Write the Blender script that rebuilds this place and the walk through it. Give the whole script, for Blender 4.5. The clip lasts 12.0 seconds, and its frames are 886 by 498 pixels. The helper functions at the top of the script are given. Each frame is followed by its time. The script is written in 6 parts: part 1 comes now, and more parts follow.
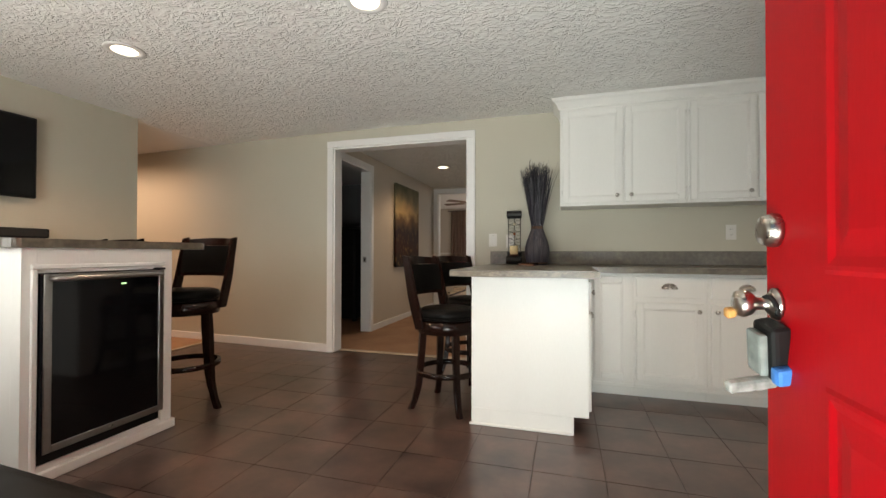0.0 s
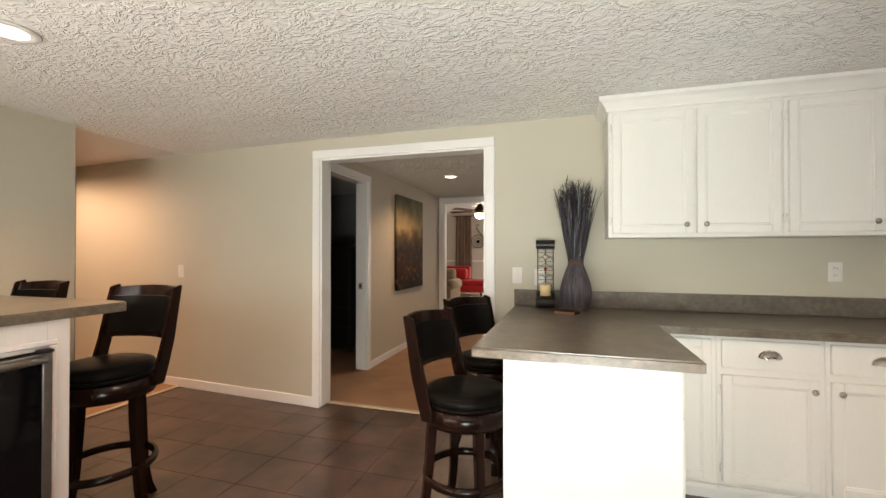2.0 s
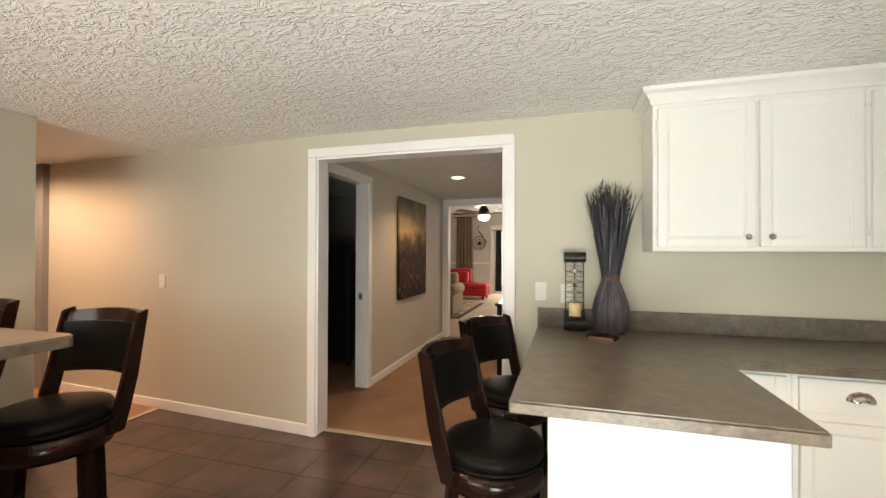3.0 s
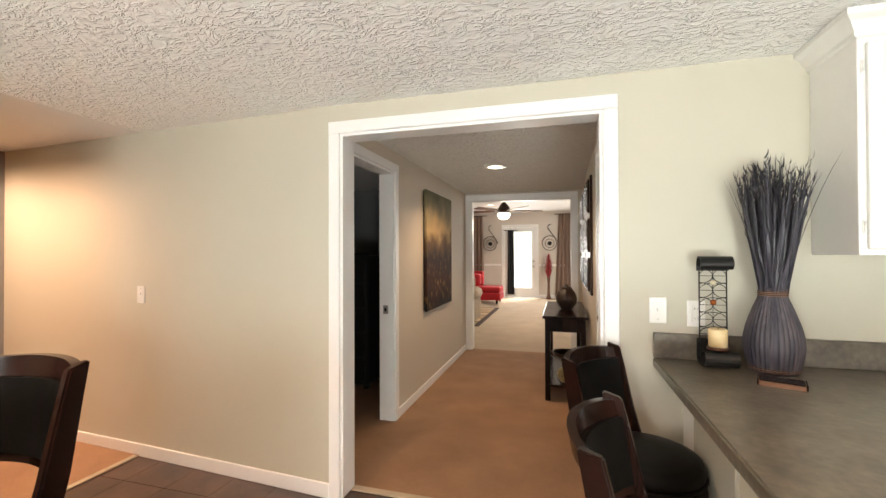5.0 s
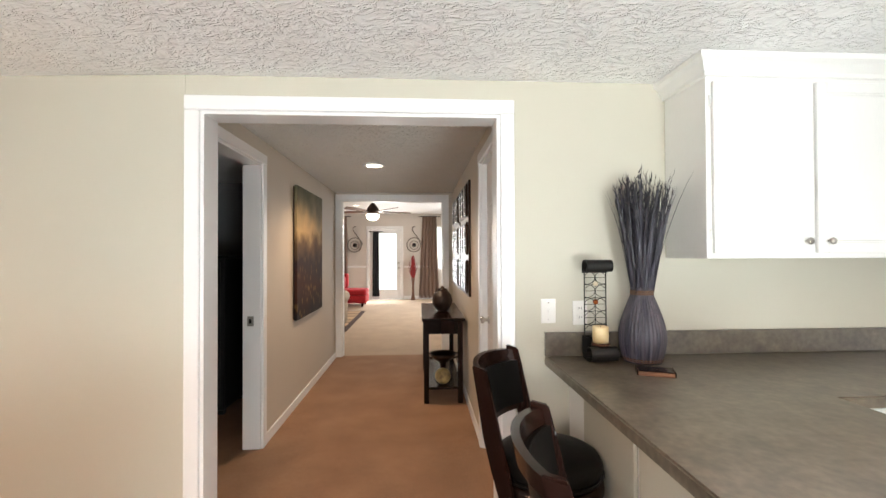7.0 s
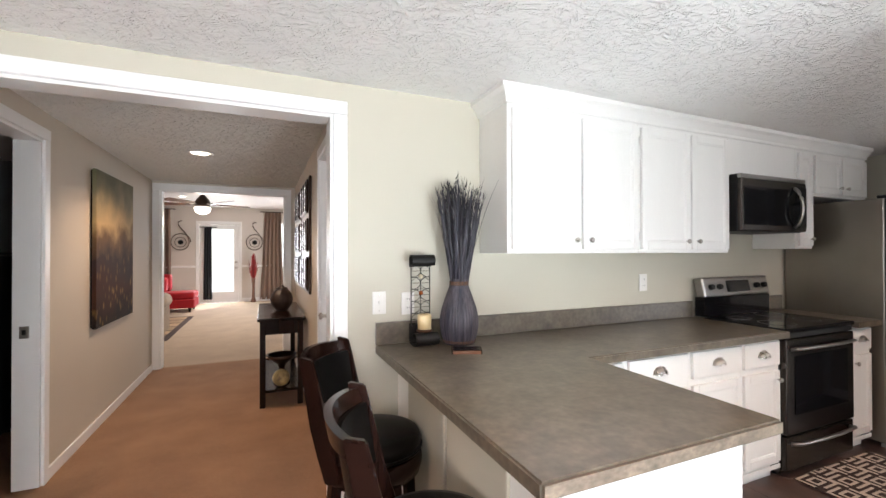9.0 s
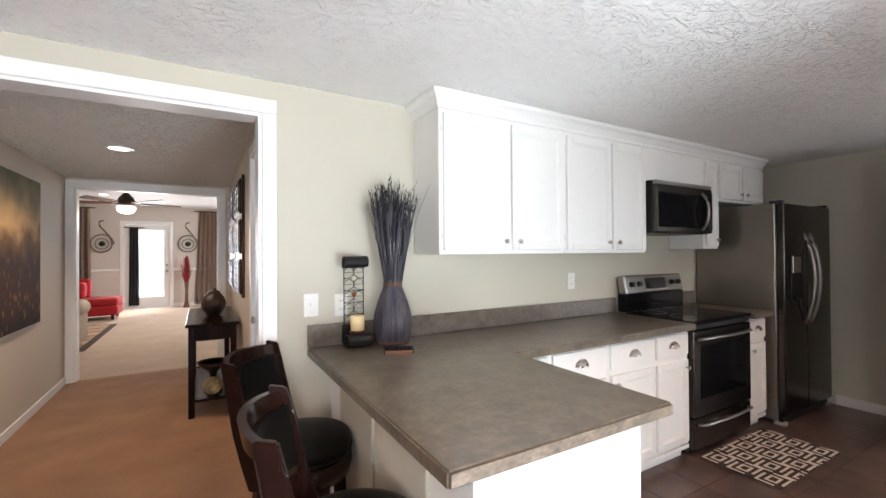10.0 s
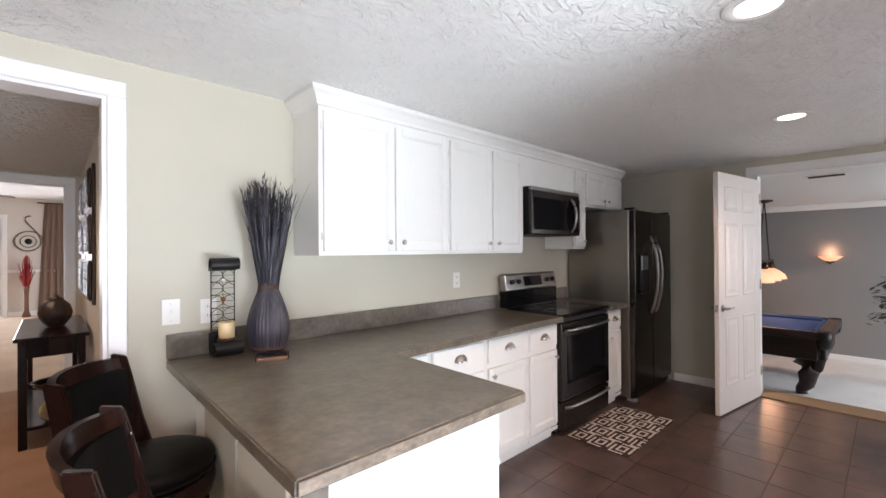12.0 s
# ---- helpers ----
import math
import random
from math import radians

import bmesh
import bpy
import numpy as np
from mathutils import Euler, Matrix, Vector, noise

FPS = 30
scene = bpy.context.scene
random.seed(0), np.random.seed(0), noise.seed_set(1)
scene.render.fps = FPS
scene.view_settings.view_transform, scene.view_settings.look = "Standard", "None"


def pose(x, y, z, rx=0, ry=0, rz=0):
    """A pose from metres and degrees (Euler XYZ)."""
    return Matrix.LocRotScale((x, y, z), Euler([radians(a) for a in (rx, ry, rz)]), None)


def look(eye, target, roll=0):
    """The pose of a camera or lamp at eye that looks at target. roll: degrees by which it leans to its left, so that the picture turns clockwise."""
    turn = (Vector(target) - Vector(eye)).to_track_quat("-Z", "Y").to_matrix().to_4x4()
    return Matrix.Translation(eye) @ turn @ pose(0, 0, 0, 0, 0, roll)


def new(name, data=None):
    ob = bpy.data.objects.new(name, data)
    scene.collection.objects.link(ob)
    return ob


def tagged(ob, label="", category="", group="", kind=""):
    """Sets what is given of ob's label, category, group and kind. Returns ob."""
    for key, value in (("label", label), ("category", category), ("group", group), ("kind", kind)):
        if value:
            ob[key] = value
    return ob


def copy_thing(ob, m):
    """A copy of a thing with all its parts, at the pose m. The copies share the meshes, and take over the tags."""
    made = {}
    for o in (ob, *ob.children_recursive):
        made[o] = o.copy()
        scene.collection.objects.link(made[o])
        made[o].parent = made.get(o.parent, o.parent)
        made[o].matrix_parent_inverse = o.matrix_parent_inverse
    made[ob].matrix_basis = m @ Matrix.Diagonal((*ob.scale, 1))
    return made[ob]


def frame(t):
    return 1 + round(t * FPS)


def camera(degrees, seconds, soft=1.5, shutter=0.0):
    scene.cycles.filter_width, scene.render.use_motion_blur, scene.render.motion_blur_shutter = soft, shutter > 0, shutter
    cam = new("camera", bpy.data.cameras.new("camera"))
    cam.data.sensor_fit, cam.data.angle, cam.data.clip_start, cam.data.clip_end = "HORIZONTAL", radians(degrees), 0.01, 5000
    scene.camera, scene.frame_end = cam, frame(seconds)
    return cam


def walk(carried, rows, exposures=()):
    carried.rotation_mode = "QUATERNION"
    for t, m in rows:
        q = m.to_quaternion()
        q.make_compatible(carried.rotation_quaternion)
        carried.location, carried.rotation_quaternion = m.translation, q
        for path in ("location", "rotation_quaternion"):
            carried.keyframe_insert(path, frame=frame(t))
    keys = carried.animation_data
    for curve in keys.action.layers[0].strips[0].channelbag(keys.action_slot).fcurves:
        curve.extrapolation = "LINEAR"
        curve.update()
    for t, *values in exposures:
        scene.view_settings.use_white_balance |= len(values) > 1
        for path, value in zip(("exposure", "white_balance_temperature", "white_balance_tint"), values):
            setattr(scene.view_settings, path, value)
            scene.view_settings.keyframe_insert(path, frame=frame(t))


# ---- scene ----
cam = camera(93.4, 12.0)
PATH = [
    (0, (0.23, -0.109, 0.998), (-0.335, 1.809, 1.02), 0.1),
    (0.5, (0.185, 0.088, 1.117), (-0.379, 2.007, 1.131), 0.2),
    (1, (0.106, 0.238, 1.162), (-0.454, 2.158, 1.178), 0.5),
    (1.5, (0.002, 0.382, 1.184), (-0.561, 2.301, 1.207), 0.3),
    (2, (-0.046, 0.596, 1.281), (-0.623, 2.51, 1.299), -0.0),
    (2.5, (-0.101, 0.763, 1.357), (-0.676, 2.678, 1.373), 0.1),
    (3, (-0.25, 0.919, 1.364), (-0.815, 2.838, 1.379), 0.2),
    (3.5, (-0.404, 1.106, 1.37), (-0.967, 3.025, 1.384), 0.3),
    (3.7, (-0.504, 1.181, 1.393), (-1.049, 3.105, 1.395), -0.1),
    (5.3, (-0.858, 1.572, 1.379), (-1.409, 3.494, 1.403), -0.2),
    (5.5, (-0.891, 1.611, 1.375), (-1.379, 3.551, 1.399), -0.1),
    (6, (-0.934, 1.676, 1.386), (-1.249, 3.651, 1.4), -0.3),
    (6.5, (-0.993, 1.664, 1.396), (-1.07, 3.663, 1.409), -0.3),
    (7, (-1.014, 1.643, 1.397), (-0.903, 3.64, 1.419), -0.2),
    (7.5, (-1.003, 1.613, 1.392), (-0.695, 3.589, 1.406), -0.3),
    (9.3, (-0.922, 1.489, 1.378), (-0.069, 3.298, 1.397), -0.2),
    (9.5, (-0.907, 1.471, 1.377), (-0.014, 3.261, 1.398), -0.3),
    (10, (-0.882, 1.443, 1.381), (0.12, 3.174, 1.399), -0.4),
    (10.5, (-0.852, 1.412, 1.384), (0.245, 3.084, 1.4), -0.4),
    (11, (-0.831, 1.39, 1.388), (0.365, 2.993, 1.403), -0.4),
    (11.5, (-0.813, 1.374, 1.393), (0.472, 2.906, 1.405), -0.5),
    (12, (-0.797, 1.356, 1.395), (0.569, 2.817, 1.402), -0.4),
]
EXPO = [(0.0, -0.68, 7150, 9), (0.5, -0.35, 7200, 9), (1.0, -0.25, 7250, 10), (2.0, -0.14, 7500, 10), (2.5, -0.12, 7550, 10), (3.5, 0.14, 7400, 10), (5.5, 0.44, 7100, 10), (6.5, 0.47, 6800, 10), (9.5, 0.45, 6400, 14), (10.0, 0.36, 6350, 14), (12.0, 0.29, 6250, 16)]
walk(cam, [(t, look(eye, target, roll)) for t, eye, target, roll in PATH], EXPO)

# ---- plan, in metres ----
BACK = 3.62        # kitchen back wall
LEFT, RIGHT = -3.52, 4.04
FRONT = 0.02       # inner face of the entry wall
CEIL = 2.225
HALL_L, HALL_R, HALL_END = -2.15, -0.57, 7.35
LIV_Y, LIV_CEIL = 14.5, 2.62
POOL_Z, POOL_X, POOL_CEIL = -0.36, 8.2, 2.1

# ---- world, sun, large lights ----
world = bpy.data.worlds.new("sky")
scene.world = world
world.use_nodes = True
wn = world.node_tree.nodes
sky = wn.new("ShaderNodeTexSky")
sky.sky_type, sky.sun_disc = "NISHITA", False
sky.sun_elevation, sky.sun_rotation = radians(48), radians(18)
world.node_tree.links.new(sky.outputs[0], wn["Background"].inputs[0])
wn["Background"].inputs[1].default_value = 0.12

sun = new("sun", bpy.data.lights.new("sun", "SUN"))
sun.data.energy, sun.data.angle, sun.data.color = 2.5, radians(0.6), (1, 0.95, 0.88)
sun.matrix_world = look((2, 6, 7), (0, 0, 0))


def area(name, m, sx, sy, watts, color=(1, 1, 1)):
    ob = new(name, bpy.data.lights.new(name, "AREA"))
    ob.data.shape, ob.data.size, ob.data.size_y = "RECTANGLE", sx, sy
    ob.data.energy, ob.data.color = watts, color
    ob.matrix_world = m
    return ob


DAY = (0.93, 0.97, 1.0)
# sky and sunlit-ground light, in the openings: entry, unseen front windows, glass door
area("daylight_entry", look((0.18, -0.5, 0.46), (0.0, 2.6, 3.3)), 0.9, 0.85, 104, (0.86, 0.96, 1.0))
area("daylight_window", look((-1.9, -0.16, 1.4), (-1.6, 2.7, 3.0)), 1.7, 1.1, 57, DAY)
area("daylight_window", look((2.1, -0.16, 1.4), (1.4, 2, 3.3)), 1.7, 1.1, 17, DAY)
# lamp added before a solid wall to brighten the living room
area("fill_living", look((0.7, 11.6, 1.5), (-4, 11.2, 0.3)), 2.4, 1.6, 65, DAY)
area("daylight_glass_door", look((-2.0, 14.4, 1.2), (-2.0, 8, 0.6)), 0.6, 1.7, 36, DAY)
# no opening on this side; lamp added to brighten the games room
area("fill_pool", look((6.2, -1.3, 1.3), (6.2, 2.2, -0.8)), 2.6, 1.4, 108, DAY)

# ---- materials ----


def mat(name, color, rough=0.5, metal=0.0, dark=None, scale=8.0, amount=0.25, fine=0.0, fine_scale=200.0, bump=0.0, bump_scale=60.0, stretch=(1, 1, 1), rand=0.0, coat=0.0, island=False, spec=0.5, world_space=False, rvar=0.06):
    """Two scales of noise between two colours, a fine grain and a bump."""
    m = bpy.data.materials.new(name)
    m.use_nodes = True
    nt = m.node_tree
    n, ln = nt.nodes, nt.links
    b = n["Principled BSDF"]
    b.inputs["Roughness"].default_value, b.inputs["Metallic"].default_value = rough, metal
    b.inputs["Coat Weight"].default_value = coat
    b.inputs["Specular IOR Level"].default_value = spec
    tc = n.new("ShaderNodeTexCoord")
    mp = n.new("ShaderNodeMapping")
    mp.inputs["Scale"].default_value = stretch
    ln.new(n.new("ShaderNodeNewGeometry").outputs["Position"] if world_space else tc.outputs["Object"], mp.inputs[0])
    big = n.new("ShaderNodeTexNoise")
    big.inputs["Scale"].default_value, big.inputs["Detail"].default_value = scale, 5
    ln.new(mp.outputs[0], big.inputs["Vector"])
    mix = n.new("ShaderNodeMix")
    mix.data_type = "RGBA"
    dark = dark or tuple(c * (1 - amount) for c in color)
    mix.inputs[6].default_value, mix.inputs[7].default_value = (*dark, 1), (*color, 1)
    ramp = n.new("ShaderNodeMapRange")
    ramp.inputs[1].default_value, ramp.inputs[2].default_value = 0.3, 0.7
    ln.new(big.outputs[0], ramp.inputs[0])
    ln.new(ramp.outputs[0], mix.inputs[0])
    out = mix.outputs[2]
    if fine or rand:
        hsv = n.new("ShaderNodeHueSaturation")
        ln.new(out, hsv.inputs["Color"])
        out = hsv.outputs[0]
        val = None
        if fine:
            sm = n.new("ShaderNodeTexNoise")
            sm.inputs["Scale"].default_value, sm.inputs["Detail"].default_value = fine_scale, 2
            ln.new(mp.outputs[0], sm.inputs["Vector"])
            mr = n.new("ShaderNodeMapRange")
            mr.inputs[1].default_value, mr.inputs[2].default_value = 0.25, 0.75
            mr.inputs[3].default_value, mr.inputs[4].default_value = 1 - fine, 1 + fine
            ln.new(sm.outputs[0], mr.inputs[0])
            val = mr.outputs[0]
        if rand:
            oi = n.new("ShaderNodeNewGeometry" if island else "ShaderNodeObjectInfo")
            r2 = n.new("ShaderNodeMapRange")
            r2.inputs[3].default_value, r2.inputs[4].default_value = 1 - rand, 1 + rand
            ln.new(oi.outputs["Random Per Island" if island else "Random"], r2.inputs[0])
            if val:
                mu = n.new("ShaderNodeMath")
                mu.operation = "MULTIPLY"
                ln.new(val, mu.inputs[0])
                ln.new(r2.outputs[0], mu.inputs[1])
                val = mu.outputs[0]
            else:
                val = r2.outputs[0]
        ln.new(val, hsv.inputs["Value"])
    ln.new(out, b.inputs["Base Color"])
    rv = n.new("ShaderNodeMapRange")
    rv.inputs[3].default_value, rv.inputs[4].default_value = max(0.02, rough - rvar), min(1, rough + rvar)
    ln.new(big.outputs[0], rv.inputs[0])
    ln.new(rv.outputs[0], b.inputs["Roughness"])
    if bump:
        bn = n.new("ShaderNodeTexNoise")
        bn.inputs["Scale"].default_value, bn.inputs["Detail"].default_value = bump_scale, 3
        ln.new(mp.outputs[0], bn.inputs["Vector"])
        bu = n.new("ShaderNodeBump")
        bu.inputs["Strength"].default_value, bu.inputs["Distance"].default_value = min(1, bump), 0.004
        ln.new(bn.outputs[0], bu.inputs["Height"])
        ln.new(bu.outputs[0], b.inputs["Normal"])
    return m


def glow(name, color, strength, base=(0.8, 0.8, 0.8)):
    m = bpy.data.materials.new(name)
    m.use_nodes = True
    b = m.node_tree.nodes["Principled BSDF"]
    b.inputs["Base Color"].default_value = (*base, 1)
    b.inputs["Emission Color"].default_value = (*color, 1)
    b.inputs["Emission Strength"].default_value = strength
    return m


def glass(name, color=(1, 1, 1), rough=0.0):
    m = bpy.data.materials.new(name)
    m.use_nodes = True
    b = m.node_tree.nodes["Principled BSDF"]
    b.inputs["Base Color"].default_value = (*color, 1)
    b.inputs["Roughness"].default_value = rough
    b.inputs["Transmission Weight"].default_value = 1.0
    b.inputs["IOR"].default_value = 1.45
    return m


def plaster_ceiling(name, color, height=0.009):
    """Skip-trowelled plaster: curved raised ridges over soft lumps."""
    m = bpy.data.materials.new(name)
    m.use_nodes = True
    n, ln = m.node_tree.nodes, m.node_tree.links
    b = n["Principled BSDF"]
    b.inputs["Roughness"].default_value = 0.75
    tc = n.new("ShaderNodeTexCoord")
    warp = n.new("ShaderNodeTexNoise")
    warp.inputs["Scale"].default_value, warp.inputs["Detail"].default_value = 6, 2
    ln.new(tc.outputs["Object"], warp.inputs["Vector"])
    ad = n.new("ShaderNodeVectorMath")
    ad.operation = "MULTIPLY_ADD"
    ad.inputs[1].default_value = (0.12, 0.12, 0.0)
    ln.new(warp.outputs["Color"], ad.inputs[0])
    ln.new(tc.outputs["Object"], ad.inputs[2])
    mp = n.new("ShaderNodeMapping")
    mp.inputs["Scale"].default_value = (1.0, 1.7, 1)
    mp.inputs["Rotation"].default_value = (0, 0, radians(-14))
    ln.new(ad.outputs[0], mp.inputs[0])

    def noise(scale, detail, distort=0.0):
        z = n.new("ShaderNodeTexNoise")
        z.inputs["Scale"].default_value, z.inputs["Detail"].default_value, z.inputs["Distortion"].default_value = scale, detail, distort
        ln.new(mp.outputs[0], z.inputs["Vector"])
        return z.outputs[0]

    def math_node(op, a, b):
        m_ = n.new("ShaderNodeMath")
        m_.operation = op
        for k, v in enumerate((a, b)):
            if isinstance(v, (int, float)):
                m_.inputs[k].default_value = v
            else:
                ln.new(v, m_.inputs[k])
        return m_.outputs[0]

    def step(v, lo, hi, a=0.0, b=1.0):
        r_ = n.new("ShaderNodeMapRange")
        r_.interpolation_type = "SMOOTHSTEP"
        for k, q in enumerate((lo, hi, a, b)):
            r_.inputs[k + 1].default_value = q
        ln.new(v, r_.inputs[0])
        return r_.outputs[0]

    # thin trowel ridges that break off, over flattened patches
    ridge = step(math_node("ABSOLUTE", math_node("SUBTRACT", noise(20, 2, 0.6), 0.5), 0.0), 0.0, 0.075, 1.0, 0.0)
    ridge = math_node("MULTIPLY", ridge, step(noise(11, 2), 0.40, 0.60))
    patch = step(noise(26, 3, 0.4), 0.42, 0.66)
    both = n.new("ShaderNodeMath")
    both.operation = "MULTIPLY_ADD"
    both.inputs[1].default_value = 0.75
    ln.new(ridge, both.inputs[0])
    ln.new(math_node("MULTIPLY", patch, 0.7), both.inputs[2])
    total = both.outputs[0]
    bu = n.new("ShaderNodeBump")
    bu.inputs["Strength"].default_value, bu.inputs["Distance"].default_value = 0.9, height
    ln.new(total, bu.inputs["Height"])
    sm = n.new("ShaderNodeTexNoise")
    sm.inputs["Scale"].default_value = 140
    ln.new(tc.outputs["Object"], sm.inputs["Vector"])
    b2 = n.new("ShaderNodeBump")
    b2.inputs["Strength"].default_value, b2.inputs["Distance"].default_value = 0.2, 0.002
    ln.new(sm.outputs[0], b2.inputs["Height"])
    ln.new(bu.outputs[0], b2.inputs["Normal"])
    ln.new(b2.outputs[0], b.inputs["Normal"])
    mix = n.new("ShaderNodeMix")
    mix.data_type = "RGBA"
    mix.inputs[6].default_value, mix.inputs[7].default_value = (*[c * 0.95 for c in color], 1), (*color, 1)
    ln.new(warp.outputs[0], mix.inputs[0])
    ln.new(mix.outputs[2], b.inputs["Base Color"])
    return m


WALL = mat("wall_paint", (0.515, 0.487, 0.398), 0.6, scale=1.5, amount=0.04, fine=0.015, bump=0.15, bump_scale=220)
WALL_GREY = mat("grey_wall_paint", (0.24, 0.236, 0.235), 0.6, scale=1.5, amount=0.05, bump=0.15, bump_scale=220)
WALL_HALL = mat("hall_wall_paint", (0.56, 0.49, 0.40), 0.6, scale=1.5, amount=0.04, bump=0.15, bump_scale=220)
WALL_LIV = mat("living_wall_paint", (0.60, 0.55, 0.49), 0.6, scale=1.5, amount=0.04, bump=0.15, bump_scale=220)
CEILING = plaster_ceiling("knockdown_ceiling", (0.92, 0.91, 0.88), 0.0085)
HALL_CEILING = plaster_ceiling("hall_knockdown_ceiling", (0.92, 0.90, 0.84), 0.030)
SMOOTH_CEIL = mat("smooth_ceiling_paint", (0.78, 0.77, 0.75), 0.7, scale=2, amount=0.03, bump=0.1)
TRIM = mat("white_trim_paint", (0.80, 0.79, 0.77), 0.35, scale=3, amount=0.04, bump=0.05)
CAB = mat("white_cabinet_paint", (0.80, 0.79, 0.755), 0.38, scale=4, amount=0.05, fine=0.015, bump=0.10, bump_scale=90, stretch=(1, 1, 0.15))
TILE = mat("dark_slate_tile", (0.122, 0.073, 0.057), 0.290, dark=(0.040, 0.026, 0.022), scale=4.5, spec=0.75, fine=0.12, fine_scale=30, rand=0.08, world_space=True, rvar=0.008)
GROUT = mat("grey_brown_grout", (0.072, 0.050, 0.042), 0.8, scale=20, amount=0.2)
CARPET = mat("tan_carpet", (0.36, 0.205, 0.115), 0.95, dark=(0.27, 0.145, 0.078), scale=3.0, fine=0.22, fine_scale=260, bump=0.9, bump_scale=300)
# the hall's tan carpet again, with daylight lightened into its colour
CARPET_LIV = mat("daylit_carpet", (0.50, 0.38, 0.275), 0.95, scale=3, amount=0.15, fine=0.2, fine_scale=260, bump=0.9, bump_scale=300)
CARPET_POOL = mat("light_grey_carpet", (0.74, 0.72, 0.68), 0.95, scale=3, amount=0.12, fine=0.2, fine_scale=260, bump=0.9, bump_scale=300)
LAMINATE = mat("grey_brown_stone_laminate", (0.155, 0.131, 0.097), 0.290, dark=(0.076, 0.063, 0.047), scale=10, fine=0.2, fine_scale=40, spec=0.75, rvar=0.008)
WOOD = mat("espresso_stained_wood", (0.016, 0.0058, 0.0038), 0.20, dark=(0.005, 0.0026, 0.002), scale=9, fine=0.12, fine_scale=60, stretch=(1, 1, 0.12), bump=0.03, bump_scale=60, spec=0.25)
LEATHER = mat("black_leather", (0.006, 0.0055, 0.005), 0.36, scale=10, amount=0.3, bump=0.2, bump_scale=240, spec=0.08)
STEEL = mat("brushed_stainless_steel", (0.38, 0.36, 0.34), 0.30, 1.0, scale=5, amount=0.12, fine=0.08, fine_scale=120, stretch=(0.05, 1, 1), bump=0.05)
STEEL_DARK = mat("dark_stainless_steel", (0.080, 0.071, 0.065), 0.24, 1.0, scale=5, amount=0.12, fine=0.08, fine_scale=120, stretch=(1, 1, 0.05), bump=0.05)
STEEL_SIDE = mat("grey_textured_steel_side", (0.34, 0.31, 0.27), 0.36, 1.0, scale=4, amount=0.1, fine=0.06, fine_scale=300, bump=0.15, bump_scale=300)
NICKEL = mat("satin_nickel", (0.50, 0.465, 0.42), 0.28, 1.0, scale=20, amount=0.1)
BLACKGLASS = mat("black_glass", (0.005, 0.005, 0.006), 0.06, scale=6, amount=0.2, spec=0.22)
BLACK = mat("black_plastic", (0.009, 0.009, 0.009), 0.42, scale=20, amount=0.2, spec=0.25)
RED = mat("red_door_paint", (0.43, 0.002, 0.007), 0.5, dark=(0.385, 0.002, 0.006), scale=3, fine=0.03, bump=0.05, bump_scale=120, stretch=(1, 1, 0.2), spec=0.16)
DOORWHITE = mat("white_door_paint", (0.75, 0.69, 0.635), 0.4, scale=4, amount=0.04, bump=0.12, bump_scale=140, stretch=(1, 1, 0.1))
PLATE = mat("white_plastic_plate", (0.72, 0.70, 0.66), 0.3, scale=20, amount=0.03)
LAMPGLOW = glow("lit_lamp_face", (1, 0.86, 0.66), 6.0)


# ---- mesh helpers ----
def box(bm, x0, x1, y0, y1, z0, z1, bev=0.0, seg=1):
    r = bmesh.ops.create_cube(bm, size=1)
    vs = r["verts"]
    for v in vs:
        v.co = Vector(((x0 + x1) / 2 + v.co.x * (x1 - x0), (y0 + y1) / 2 + v.co.y * (y1 - y0), (z0 + z1) / 2 + v.co.z * (z1 - z0)))
    if bev:
        es = list({e for v in vs for e in v.link_edges})
        bmesh.ops.bevel(bm, geom=es, offset=bev, segments=seg, affect="EDGES", profile=0.6)
    return bm


def B(*a, **k):
    return box(bmesh.new(), *a, **k)


def lathe(bm, prof, n=32, c=(0, 0, 0), rib=0.0, ribs=0):
    """A turned shape from (radius, height) pairs round the z axis."""
    rings = []
    for r, z in prof:
        ring = []
        for i in range(n):
            a = 2 * math.pi * i / n
            rr = r * (1 + (rib * abs(math.sin(ribs * a / 2)) if ribs else 0))
            ring.append(bm.verts.new((c[0] + rr * math.cos(a), c[1] + rr * math.sin(a), c[2] + z)))
        rings.append(ring)
    for p, q in zip(rings, rings[1:]):
        for i in range(n):
            f = bm.faces.new((p[i], p[(i + 1) % n], q[(i + 1) % n], q[i]))
            f.smooth = True
    bm.faces.new(list(reversed(rings[0])))
    bm.faces.new(rings[-1])
    return bm


def cyl(bm, c, r, h, axis="z", n=24, r2=None):
    r2 = r if r2 is None else r2
    old = set(bm.verts)
    lathe(bm, [(r, 0), (r2, h)], n)
    for v in [v for v in bm.verts if v not in old]:
        x, y, z = v.co
        v.co = Vector({"z": (x, y, z), "x": (z, x, y), "y": (x, z, -y)}[axis]) + Vector(c)
    return bm


